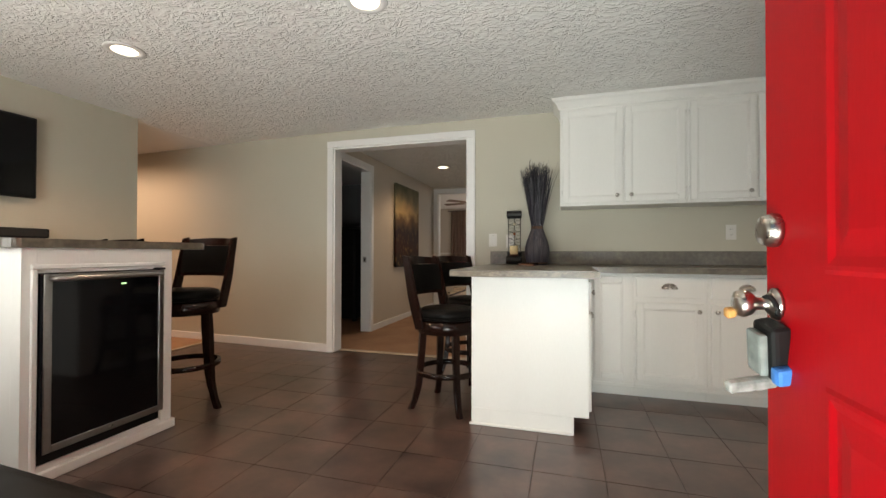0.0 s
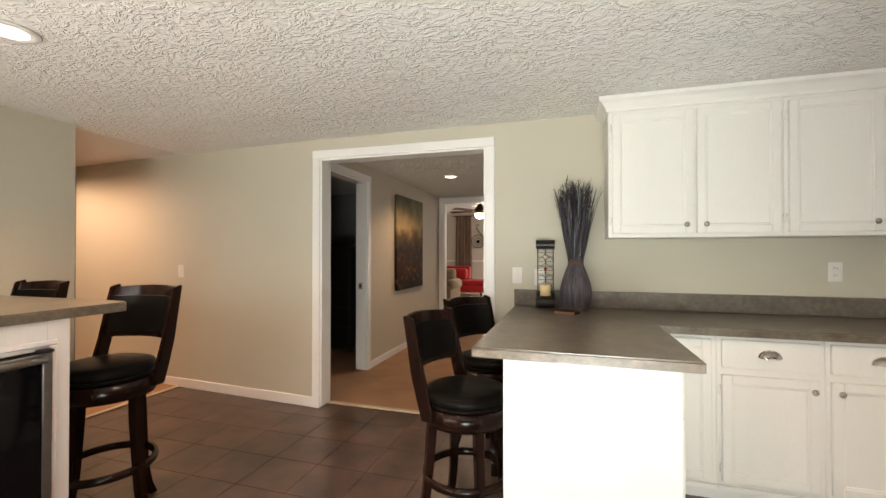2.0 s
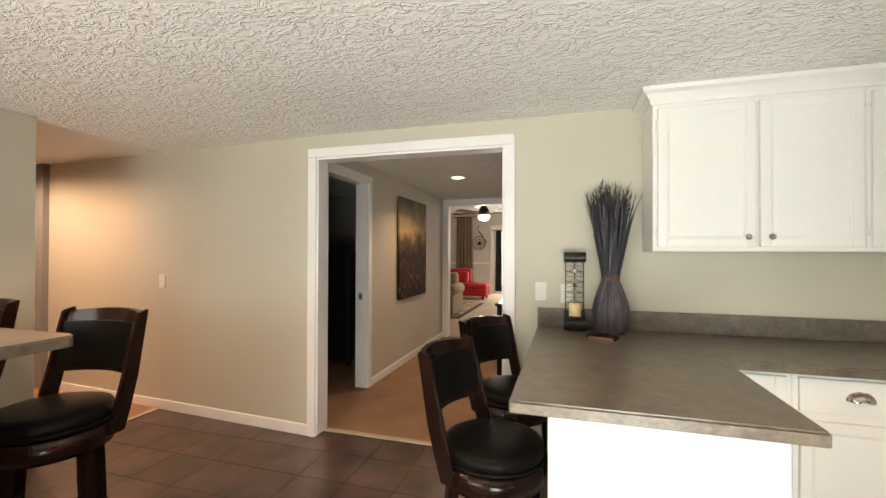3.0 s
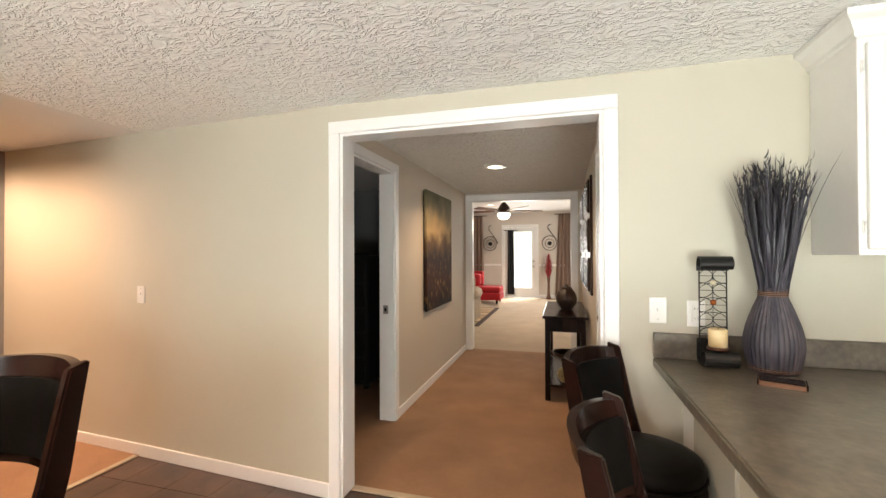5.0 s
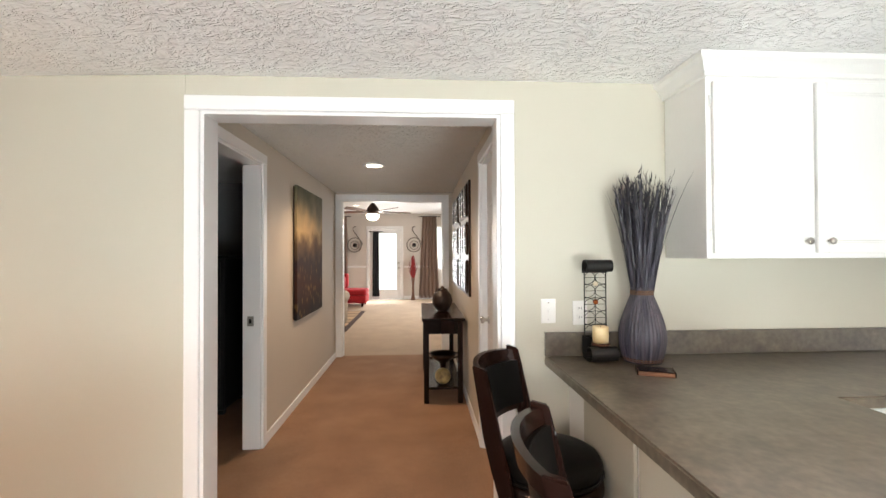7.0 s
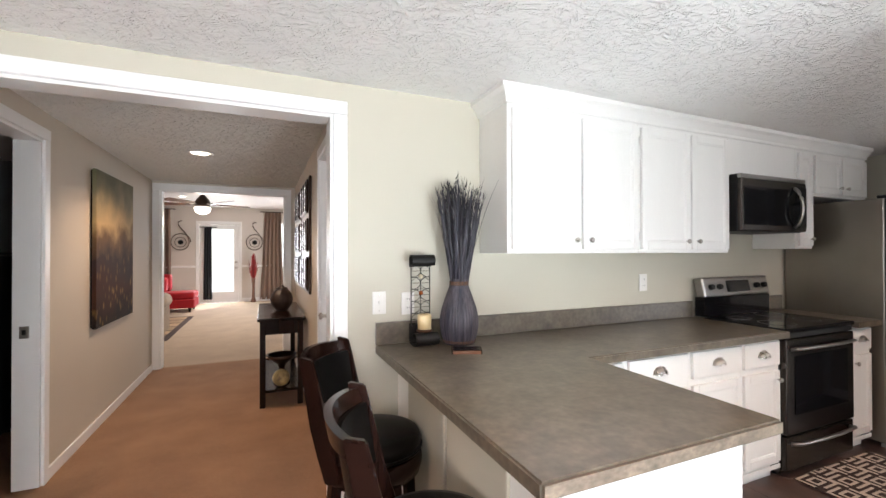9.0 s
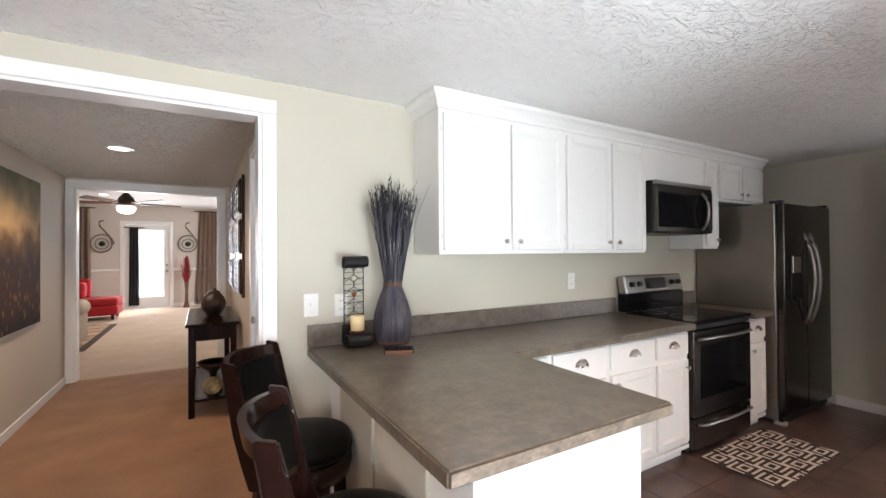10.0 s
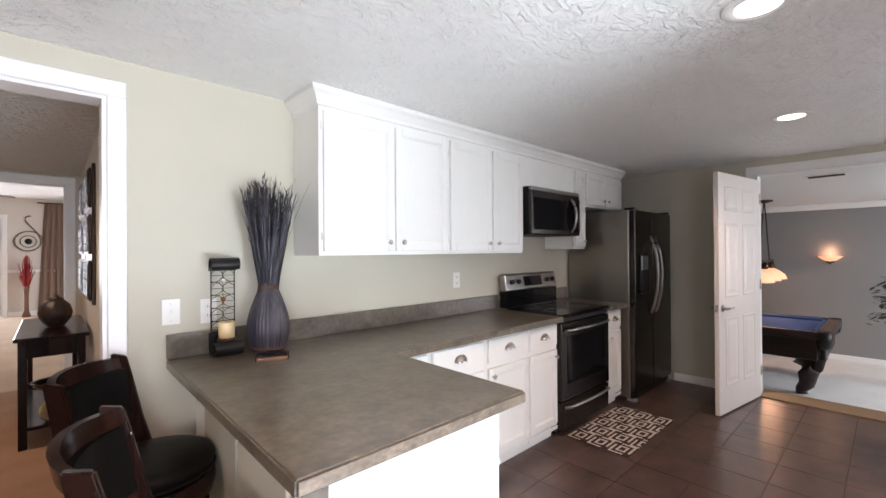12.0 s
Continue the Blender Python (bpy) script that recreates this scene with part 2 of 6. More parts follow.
def tube(bm, pts, r, n=10, flat=1.0, closed=False):
    """A round (or flattened) rod along points; r a number or one for each point."""
    pts = [Vector(p) for p in pts]
    rs = r if isinstance(r, (list, tuple)) else [r] * len(pts)
    rings = []
    up = Vector((0, 0, 1))
    m = len(pts)
    for i, p in enumerate(pts):
        if closed:
            d = pts[(i + 1) % m] - pts[i - 1]
        else:
            d = pts[min(i + 1, m - 1)] - pts[max(i - 1, 0)]
        d.normalize()
        s = d.cross(up if abs(d.z) < 0.95 else Vector((0, 1, 0)))
        s.normalize()
        w = s.cross(d)
        rings.append([bm.verts.new(p + rs[i] * (math.cos(2 * math.pi * k / n) * s + flat * math.sin(2 * math.pi * k / n) * w)) for k in range(n)])
    pairs = list(zip(rings, rings[1:])) + ([(rings[-1], rings[0])] if closed else [])
    for p, q in pairs:
        for k in range(n):
            f = bm.faces.new((p[k], p[(k + 1) % n], q[(k + 1) % n], q[k]))
            f.smooth = True
    if not closed:
        bm.faces.new(list(reversed(rings[0])))
        bm.faces.new(rings[-1])
    return bm


def ringpts(r, z, n=40, c=(0, 0), a0=0, a1=360):
    return [(c[0] + r * math.cos(radians(a0 + (a1 - a0) * i / n)), c[1] + r * math.sin(radians(a0 + (a1 - a0) * i / n)), z) for i in range(n)]


def link(name, bm, material, parent=None, label="", smooth=False):
    bmesh.ops.recalc_face_normals(bm, faces=bm.faces)
    if smooth:
        for f in bm.faces:
            f.smooth = True
    me = bpy.data.meshes.new(name)
    bm.to_mesh(me)
    bm.free()
    me.materials.append(material)
    ob = new(name, me)
    if parent:
        ob.parent = parent
    if label:
        ob["label"] = label
    return ob


def part(name, bm, material, parent, label="", smooth=False):
    return link(name, bm, material, parent, label, smooth)


def thing(name, label, category, group="", m=None, kind=""):
    ob = new(name)
    ob.empty_display_size = 0.1
    if m is not None:
        ob.matrix_world = m
    return tagged(ob, label, category, group, kind)


def setting(name, bm, material, label="", category=""):
    return tagged(link(name, bm, material), label, category, kind="structure")


# ---- large structure ----
T = 0.13
floor = setting("floor", B(LEFT - 0.1, RIGHT, FRONT - 0.16, BACK + T, -0.06, -0.004), GROUT, "dark brown stone tile floor with pale grout lines", "floor")
setting("alcove_floor", B(-6.2, LEFT - 0.1, 0.4, 4.0, -0.06, 0.010), CARPET, "tan carpet in the side passage", "carpet")
setting("hall_floor", B(HALL_L, HALL_R, BACK + T, HALL_END + 0.06, -0.06, 0.010), CARPET, "tan short-pile carpet in the hallway", "carpet")
setting("bedroom_floor", B(-5.2, HALL_L, BACK + T, 6.6, -0.06, 0.008), CARPET, "tan carpet of the dark side room", "carpet")
setting("bath_floor", B(HALL_R, 1.6, BACK + T, 5.8, -0.06, 0.008), CARPET, "tan carpet of the side room", "carpet")
setting("living_floor", B(-6.0, 0.9, HALL_END + 0.06, LIV_Y, -0.06, 0.006), CARPET_LIV, "tan living room carpet, lightened in colour for daylight", "carpet")
setting("pool_floor", B(RIGHT + 0.14, POOL_X, -1.6, 6.0, POOL_Z - 0.06, POOL_Z), CARPET_POOL, "light grey carpet of the sunken games room", "carpet")
setting("ground", B(-60, 60, -80, -0.14, -0.3, -0.16), mat("lawn", (0.08, 0.11, 0.04), 0.9, scale=3, amount=0.4, fine=0.4, fine_scale=60), "green lawn outside the entrance", "ground")

OPEN_L, OPEN_R, OPEN_T = -2.02, -0.63, 2.060
bm = bmesh.new()
box(bm, OPEN_L - 0.069, OPEN_L, BACK, BACK + T, 0, CEIL)
box(bm, OPEN_R, RIGHT + 0.14, BACK, BACK + T, 0, CEIL)
box(bm, OPEN_L, OPEN_R, BACK, BACK + T, OPEN_T, CEIL)
setting("wall_back", bm, WALL, "sage beige painted wall with a wide cased opening", "wall")
WALL_LEFT_END = 2.75
# the part left of the opening runs a few degrees off square
SKEW = Matrix.Translation((OPEN_L - 0.069, BACK, 0)) @ Matrix.Rotation(radians(-3.4), 4, "Z") @ Matrix.Translation((-(OPEN_L - 0.069), -BACK, 0))
sk = setting("wall_back_left", B(-6.3, OPEN_L - 0.0695, BACK, BACK + T, 0, CEIL), WALL, "beige painted wall beside the opening", "wall")
sk.matrix_world = SKEW
setting("wall_left", B(LEFT - 0.12, LEFT, FRONT, WALL_LEFT_END, 0, CEIL), WALL, "sage beige painted wall behind the bar", "wall")
bm = bmesh.new()
box(bm, -6.32, -6.2, 0.3, 4.0, 0, CEIL)
box(bm, -6.2, LEFT - 0.12, 0.3, 0.4, 0, CEIL)
setting("wall_alcove", bm, WALL, "beige painted wall of the side passage", "wall")
# entry wall: doorway and two windows
EX0, EX1 = -0.27, 0.66
bm = bmesh.new()
Y0, Y1 = FRONT - 0.15, FRONT
box(bm, LEFT - 0.12, -2.75, Y0, Y1, 0, CEIL)
box(bm, -1.05, EX0, Y0, Y1, 0, CEIL)
box(bm, EX1, 1.25, Y0, Y1, 0, CEIL)
box(bm, 2.95, RIGHT + 0.14, Y0, Y1, 0, CEIL)
box(bm, EX0, EX1, Y0, Y1, 2.06, CEIL)
for a, b in ((-2.75, -1.05), (1.25, 2.95)):
    box(bm, a, b, Y0, Y1, 0, 0.85)
    box(bm, a, b, Y0, Y1, 1.98, CEIL)
setting("wall_front", bm, WALL, "sage beige painted entry wall with two windows", "wall")
# right wall with the wide opening to the games room
PO0, PO1 = 0.45, 2.215
bm = bmesh.new()
box(bm, RIGHT, RIGHT + 0.14, PO1, BACK, 0, CEIL)
box(bm, RIGHT, RIGHT + 0.14, FRONT, PO0, 0, CEIL)
box(bm, RIGHT, RIGHT + 0.14, PO0, PO1, 2.09, CEIL)
setting("wall_right", bm, WALL, "beige painted wall beside the refrigerator", "wall")
setting("passage_ceiling", B(-6.3, LEFT - 0.10, 0.3, BACK + T + 0.45, CEIL, CEIL + 0.1), SMOOTH_CEIL, "smooth white ceiling of the side passage", "ceiling")
setting("ceiling", B(LEFT - 0.10, RIGHT + 0.14, FRONT - 0.15, BACK + T + 0.2, CEIL, CEIL + 0.1), CEILING, "white knock-down plaster ceiling", "ceiling")
setting("hall_ceiling", B(HALL_L - 0.12, HALL_R + 0.12, BACK + T + 0.2, HALL_END, CEIL, CEIL + 0.1), HALL_CEILING, "white knock-down plaster ceiling", "ceiling")
# hall walls
HD0, HD1 = 3.945, 4.705
bm = bmesh.new()
box(bm, HALL_L - 0.12, HALL_L, BACK + T, HD0, 0, CEIL)
box(bm, HALL_L - 0.12, HALL_L, HD1, HALL_END, 0, CEIL)
box(bm, HALL_L - 0.12, HALL_L, HD0, HD1, 2.05, CEIL)
setting("hall_wall_left", bm, WALL_HALL, "beige painted hallway wall", "wall")
HE0, HE1 = 3.86, 4.62
bm = bmesh.new()
box(bm, HALL_R, HALL_R + 0.12, BACK + T, HE0, 0, CEIL)
box(bm, HALL_R, HALL_R + 0.12, HE1, HALL_END, 0, CEIL)
box(bm, HALL_R, HALL_R + 0.12, HE0, HE1, 2.05, CEIL)
setting("hall_wall_right", bm, WALL_HALL, "beige painted hallway wall", "wall")
FD0, FD1, FDT = -2.07, -0.695, 2.122
bm = bmesh.new()
box(bm, -6.0, FD0, HALL_END, HALL_END + 0.12, 0, LIV_CEIL)
box(bm, FD1, 0.9, HALL_END, HALL_END + 0.12, 0, LIV_CEIL)
box(bm, FD0, FD1, HALL_END, HALL_END + 0.12, FDT, LIV_CEIL)
setting("hall_wall_end", bm, WALL_HALL, "beige wall with the cased opening to the living room", "wall")
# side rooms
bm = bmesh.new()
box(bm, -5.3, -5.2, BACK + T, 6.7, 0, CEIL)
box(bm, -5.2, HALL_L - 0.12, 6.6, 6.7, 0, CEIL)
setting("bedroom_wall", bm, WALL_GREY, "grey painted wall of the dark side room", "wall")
setting("bedroom_ceiling", B(-5.3, HALL_L - 0.12, BACK + T + 0.2, 6.7, CEIL, CEIL + 0.1), SMOOTH_CEIL, "white ceiling of the side room", "ceiling")
bm = bmesh.new()
box(bm, 1.6, 1.7, BACK + T, 5.8, 0, CEIL)
box(bm, HALL_R + 0.12, 1.7, 5.8, 5.9, 0, CEIL)
setting("bath_wall", bm, WALL_LIV, "beige painted wall of the side room", "wall")
setting("bath_ceiling", B(HALL_R + 0.12, 1.7, BACK + T + 0.2, 5.9, CEIL, CEIL + 0.1), SMOOTH_CEIL, "white ceiling of the side room", "ceiling")
# living room
GD0, GD1 = -2.56, -1.60
W0, W1 = -0.62, 0.5
bm = bmesh.new()
box(bm, -6.0, GD0, LIV_Y, LIV_Y + 0.15, 0, LIV_CEIL)
box(bm, GD1, W0, LIV_Y, LIV_Y + 0.15, 0, LIV_CEIL)
box(bm, W1, 0.9, LIV_Y, LIV_Y + 0.15, 0, LIV_CEIL)
box(bm, GD0, GD1, LIV_Y, LIV_Y + 0.15, 2.16, LIV_CEIL)
box(bm, W0, W1, LIV_Y, LIV_Y + 0.15, 2.25, LIV_CEIL)
box(bm, W0, W1, LIV_Y, LIV_Y + 0.15, 0, 0.9)
setting("living_wall_far", bm, WALL_LIV, "pale beige living room wall with chair rail", "wall")
setting("living_wall_left", B(-6.1, -6.0, HALL_END, LIV_Y + 0.15, 0, LIV_CEIL), WALL_LIV, "pale beige living room wall", "wall")
setting("living_wall_right", B(0.9, 1.0, HALL_END, LIV_Y + 0.15, 0, LIV_CEIL), WALL_LIV, "pale beige living room wall", "wall")
setting("living_ceiling", B(-6.1, 1.0, HALL_END + 0.12, LIV_Y + 0.15, LIV_CEIL, LIV_CEIL + 0.1), SMOOTH_CEIL, "smooth white living room ceiling", "ceiling")
# games room
bm = bmesh.new()
box(bm, POOL_X, POOL_X + 0.1, -1.6, 6.0, POOL_Z, POOL_CEIL + 0.1)
setting("pool_wall_far", bm, WALL_GREY, "grey painted games room wall", "wall")
setting("pool_wall_side", B(RIGHT + 0.14, POOL_X, 6.0, 6.1, POOL_Z, POOL_CEIL + 0.1), WALL_GREY, "grey painted games room wall", "wall")
bm = bmesh.new()
box(bm, RIGHT + 0.14, POOL_X, -1.7, -1.6, POOL_Z, POOL_CEIL + 0.1)
box(bm, RIGHT + 0.02, RIGHT + 0.14, -1.7, FRONT - 0.15, POOL_Z, POOL_CEIL + 0.1)
box(bm, RIGHT + 0.02, RIGHT + 0.14, BACK + T, 6.1, POOL_Z, POOL_CEIL + 0.1)
setting("pool_wall_near", bm, WALL_GREY, "grey painted games room wall", "wall")
setting("pool_ceiling", B(RIGHT + 0.14, POOL_X + 0.1, -1.7, 6.1, POOL_CEIL, POOL_CEIL + 0.1), SMOOTH_CEIL, "smooth white games room ceiling", "ceiling")
setting("pool_step", B(RIGHT, RIGHT + 0.28, PO0, PO1, POOL_Z, 0.012, bev=0.006), mat("tan_oak_nosing", (0.30, 0.19, 0.10), 0.4, scale=12, amount=0.3, stretch=(1, 0.1, 1)), "tan wooden nosing at the edge of the tiles", "threshold")


# trim
def pieces(name, boxes, bev, label):
    for b in boxes:
        setting(name, B(*b, bev=bev), TRIM, label, "door trim")


def casing_y(name, x0, x1, top, y, w=0.068, d=0.018, into=-1):
    """Casing round an opening in a wall across y; into: the side on which it stands."""
    a, b = (y - d, y) if into < 0 else (y, y + d)
    pieces(name, [(x0 - w, x0, a, b, 0, top), (x1, x1 + w, a, b, 0, top), (x0 - w, x1 + w, a - 0.002 * (into < 0), b + 0.002 * (into > 0), top, top + w)], 0.004, "white painted door casing")


def casing_x(name, y0, y1, top, x, w=0.068, d=0.018, into=1):
    a, b = (x, x + d) if into > 0 else (x - d, x)
    pieces(name, [(a, b, y0 - w, y0, 0, top), (a, b, y1, y1 + w, 0, top), (a - 0.002 * (into < 0), b + 0.002 * (into > 0), y0 - w, y1 + w, top, top + w)], 0.004, "white painted door casing")


def lining_y(name, x0, x1, top, y0, y1, t=0.016):
    pieces(name, [(x0, x0 + t, y0, y1, 0.012, top - t), (x1 - t, x1, y0, y1, 0.012, top - t), (x0, x1, y0, y1, top - t, top)], 0, "white painted door lining")


def lining_x(name, y0, y1, top, x0, x1, t=0.016):
    pieces(name, [(x0, x1, y0, y0 + t, 0.012, top - t), (x0, x1, y1 - t, y1, 0.012, top - t), (x0, x1, y0, y1, top - t, top)], 0, "white painted door lining")


casing_y("opening_trim", OPEN_L, OPEN_R, OPEN_T, BACK)
lining_y("opening_lining", OPEN_L - 0.001, OPEN_R + 0.001, OPEN_T + 0.001, BACK - 0.002, BACK + T + 0.002)
casing_x("hall_door_trim_left", HD0, HD1, 2.05, HALL_L)
lining_x("hall_door_lining_left", HD0, HD1, 2.05, HALL_L - 0.122, HALL_L + 0.002)
casing_x("hall_door_trim_right", HE0, HE1, 2.05, HALL_R, into=-1)
lining_x("hall_door_lining_right", HE0, HE1, 2.05, HALL_R - 0.002, HALL_R + 0.122)
casing_y("living_opening_trim", FD0, FD1, FDT, HALL_END, w=0.078)
lining_y("living_opening_lining", FD0, FD1, FDT, HALL_END - 0.002, HALL_END + 0.122)
casing_x("pool_opening_trim", PO0, PO1, 2.09, RIGHT, w=0.07, into=-1)
lining_x("pool_opening_lining", PO0, PO1, 2.09, RIGHT - 0.002, RIGHT + 0.142)
casing_y("entry_trim", EX0, EX1, 2.06, FRONT, into=1)


def base_y(name, x0, x1, y, into=-1, h=0.085, z=0.0):
    a, b = (y - 0.014, y) if into < 0 else (y, y + 0.014)
    bm = bmesh.new()
    box(bm, x0, x1, a, b, z, z + h, 0.004)
    return setting(name, bm, TRIM, "white painted baseboard", "baseboard")


def base_x(name, y0, y1, x, into=1, h=0.085, z=0.0):
    a, b = (x, x + 0.014) if into > 0 else (x - 0.014, x)
    bm = bmesh.new()
    box(bm, a, b, y0, y1, z, z + h, 0.004)
    return setting(name, bm, TRIM, "white painted baseboard", "baseboard")


base_y("baseboard", -6.2, OPEN_L - 0.069, BACK).matrix_world = SKEW
base_x("baseboard", FRONT, WALL_LEFT_END, LEFT)
base_x("baseboard", HD1 + 0.07, HALL_END, HALL_L)
base_x("baseboard", HE1 + 0.07, HALL_END, HALL_R, into=-1)
base_x("baseboard", PO1 + 0.075, 2.93, RIGHT, into=-1)
base_x("baseboard", -1.6, 6.0, POOL_X, into=-1, z=POOL_Z)
base_y("baseboard", -6.0, GD0 - 0.09, LIV_Y, h=0.11)
base_y("baseboard", GD1 + 0.09, 0.9, LIV_Y, h=0.11)
base_y("chair_rail", -6.0, GD0 - 0.09, LIV_Y, h=0.06, z=0.97)
base_y("chair_rail", GD1 + 0.09, W0 - 0.09, LIV_Y, h=0.06, z=0.97)
bm = bmesh.new()
box(bm, POOL_X - 0.09, POOL_X, -1.6, 6.0, POOL_CEIL - 0.10, POOL_CEIL - 0.002, 0.02)
setting("pool_crown", bm, TRIM, "white crown moulding in the games room", "trim")
setting("carpet_strip", B(OPEN_L, OPEN_R, BACK + T - 0.035, BACK + T + 0.012, 0, 0.014, bev=0.005), mat("tan_carpet_strip", (0.5, 0.4, 0.28), 0.5), "tan threshold strip between tile and carpet", "threshold")
setting("alcove_strip", B(LEFT - 0.125, LEFT - 0.085, WALL_LEFT_END, BACK + 0.07, 0, 0.014, bev=0.005), bpy.data.materials["tan_carpet_strip"], "tan threshold strip between tile and carpet", "threshold")


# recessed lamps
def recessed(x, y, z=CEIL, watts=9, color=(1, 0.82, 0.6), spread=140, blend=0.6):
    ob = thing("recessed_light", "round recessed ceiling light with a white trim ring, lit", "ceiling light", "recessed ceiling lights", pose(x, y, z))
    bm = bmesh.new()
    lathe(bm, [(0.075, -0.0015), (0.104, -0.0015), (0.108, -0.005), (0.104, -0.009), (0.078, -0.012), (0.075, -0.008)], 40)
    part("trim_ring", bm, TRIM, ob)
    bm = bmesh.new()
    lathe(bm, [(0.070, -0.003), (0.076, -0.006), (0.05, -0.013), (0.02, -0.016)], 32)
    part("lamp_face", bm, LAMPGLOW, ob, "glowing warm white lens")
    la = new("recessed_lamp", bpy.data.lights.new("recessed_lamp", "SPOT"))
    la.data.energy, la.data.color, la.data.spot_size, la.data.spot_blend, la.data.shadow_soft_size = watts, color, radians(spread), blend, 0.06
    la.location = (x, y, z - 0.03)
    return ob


for x, y in ((-2.32, 1.75), (-0.70, 1.71), (0.955, 1.655), (2.585, 1.77)):
    recessed(x, y, watts=98 if x < -2 else 42 if x < 0 else 42 if x < 2 else 38, color=(1, 0.63, 0.42))
recessed(-1.44, 5.55, watts=54, color=(1, 0.72, 0.48))
# passage fixtures are out of view; this one is added to brighten the walls
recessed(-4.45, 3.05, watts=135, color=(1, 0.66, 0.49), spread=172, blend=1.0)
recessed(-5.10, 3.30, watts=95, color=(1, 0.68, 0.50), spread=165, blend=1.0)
recessed(-1.0, 9.8, LIV_CEIL, 18)
recessed(-2.6, 12.2, LIV_CEIL, 18)

# ---- kitchen ----
def knob(parent, x, y, z, d=(0, -1)):
    """A small round knob that stands out along d."""
    bm = bmesh.new()
    lathe(bm, [(0.004, 0), (0.005, 0.012), (0.013, 0.016), (0.015, 0.022), (0.011, 0.028), (0.003, 0.030)], 16)
    ang = math.atan2(d[1], d[0])
    bmesh.ops.transform(bm, matrix=Matrix.Translation((x, y, z)) @ Matrix.Rotation(ang, 4, "Z") @ Matrix.Rotation(radians(90), 4, "Y"), verts=bm.verts)
    return part("knob", bm, NICKEL, parent, "round satin nickel knob", True)


def cup_pull(parent, x, y, z):
    """A hooded bin pull: a quarter dome open below, with a thin flange."""
    bm = bmesh.new()
    n, rows = 20, []
    for ph in range(0, 91, 15):
        c, s = math.cos(radians(ph)), math.sin(radians(ph))
        rows.append([(x + 0.046 * math.cos(math.pi * i / n) * (0.35 + 0.65 * c), y - 0.002 - 0.027 * s, z - 0.014 + 0.036 * math.sin(math.pi * i / n) * (0.25 + 0.75 * c)) for i in range(n + 1)])
    outer = [[bm.verts.new(p) for p in r] for r in rows]
    inner = [[bm.verts.new((x + (p[0] - x) * 0.95, p[1] + 0.0015, p[2] - 0.0015)) for p in r] for r in rows]
    for S in (outer, inner):
        for p, q in zip(S, S[1:]):
            for i in range(n):
                bm.faces.new((p[i], p[i + 1], q[i + 1], q[i])).smooth = True
    for i in range(n):
        bm.faces.new((outer[-1][i], outer[-1][i + 1], inner[-1][i + 1], inner[-1][i]))
    tube(bm, [(x + 0.048 * math.cos(math.pi * i / 16), y - 0.002, z - 0.014 + 0.038 * math.sin(math.pi * i / 16)) for i in range(17)], 0.0025, 6)
    tube(bm, [(x - 0.048, y - 0.002, z - 0.014), (x + 0.048, y - 0.002, z - 0.014)], 0.0022, 6)
    return part("cup_pull", bm, NICKEL, parent, "satin nickel cup pull")


def panel_door_front(name, parent, x0, x1, y, z0, z1, rail=0.044, t=0.019, m=None):
    """A cabinet front that faces -y: a sunk panel that carries stiles, rails and a bead."""
    def put(n, bm, par):
        if m is not None:
            bmesh.ops.transform(bm, matrix=m, verts=bm.verts)
        return part(n, bm, CAB, par)

    d = put(name, B(x0 + rail - 0.004, x1 - rail + 0.004, y - t + 0.009, y, z0 + rail - 0.004, z1 - rail + 0.004), parent)
    put("stile", B(x0, x0 + rail, y - t, y - 0.0003, z0, z1, bev=0.003), d)
    put("stile", B(x1 - rail, x1, y - t, y - 0.0003, z0, z1, bev=0.003), d)
    put("rail", B(x0 + rail, x1 - rail, y - t, y - 0.0003, z0, z0 + rail, bev=0.003), d)
    put("rail", B(x0 + rail, x1 - rail, y - t, y - 0.0003, z1 - rail, z1, bev=0.003), d)
    bm = bmesh.new()
    rings = []
    for k, h in ((rail - 0.001, 0.004), (rail + 0.006, 0.0045), (rail + 0.010, 0.0085), (rail + 0.016, 0.0092)):
        rings.append([bm.verts.new(p) for p in ((x0 + k, y - t + h, z0 + k), (x1 - k, y - t + h, z0 + k), (x1 - k, y - t + h, z1 - k), (x0 + k, y - t + h, z1 - k))])
    for p, q in zip(rings, rings[1:]):
        for a in range(4):
            bm.faces.new((p[a], p[(a + 1) % 4], q[(a + 1) % 4], q[a]))
    put("bead", bm, d)
    return d


def hinge(parent, x, y, z):
    bm = B(x - 0.006, x + 0.006, y - 0.006, y, z - 0.026, z + 0.026, bev=0.002)
    cyl(bm, (x, y - 0.007, z - 0.02), 0.004, 0.04, n=8)
    return part("hinge", bm, CAB, parent, "white painted butt hinge")


UY = 3.325          # face of the wall cabinets
UZ0, UZ1 = 1.372, 2.135


def wall_cabinet(x0, x1, doors, z0=UZ0, label="white painted wall cabinet with two panelled doors", open_left=False):
    ob = thing("wall_cabinet", label, "cabinet", "wall cabinets")
    part("body", B(x0 + 0.0005, x1 - 0.0005, UY, BACK - 0.001, z0, UZ1 + 0.02, bev=0.002), CAB, ob)
    for a, b, side in doors:
        d = panel_door_front("door", ob, a, b, UY - 0.001, z0 + 0.022, UZ1 - 0.02)
        kx = b - 0.042 if side == "r" else a + 0.042
        knob(d, kx, UY - 0.02, z0 + 0.072)
        hx = a - 0.007 if side == "r" else b + 0.007
        hinge(d, hx, UY - 0.001, z0 + 0.10)
        hinge(d, hx, UY - 0.001, UZ1 - 0.10)
    return ob


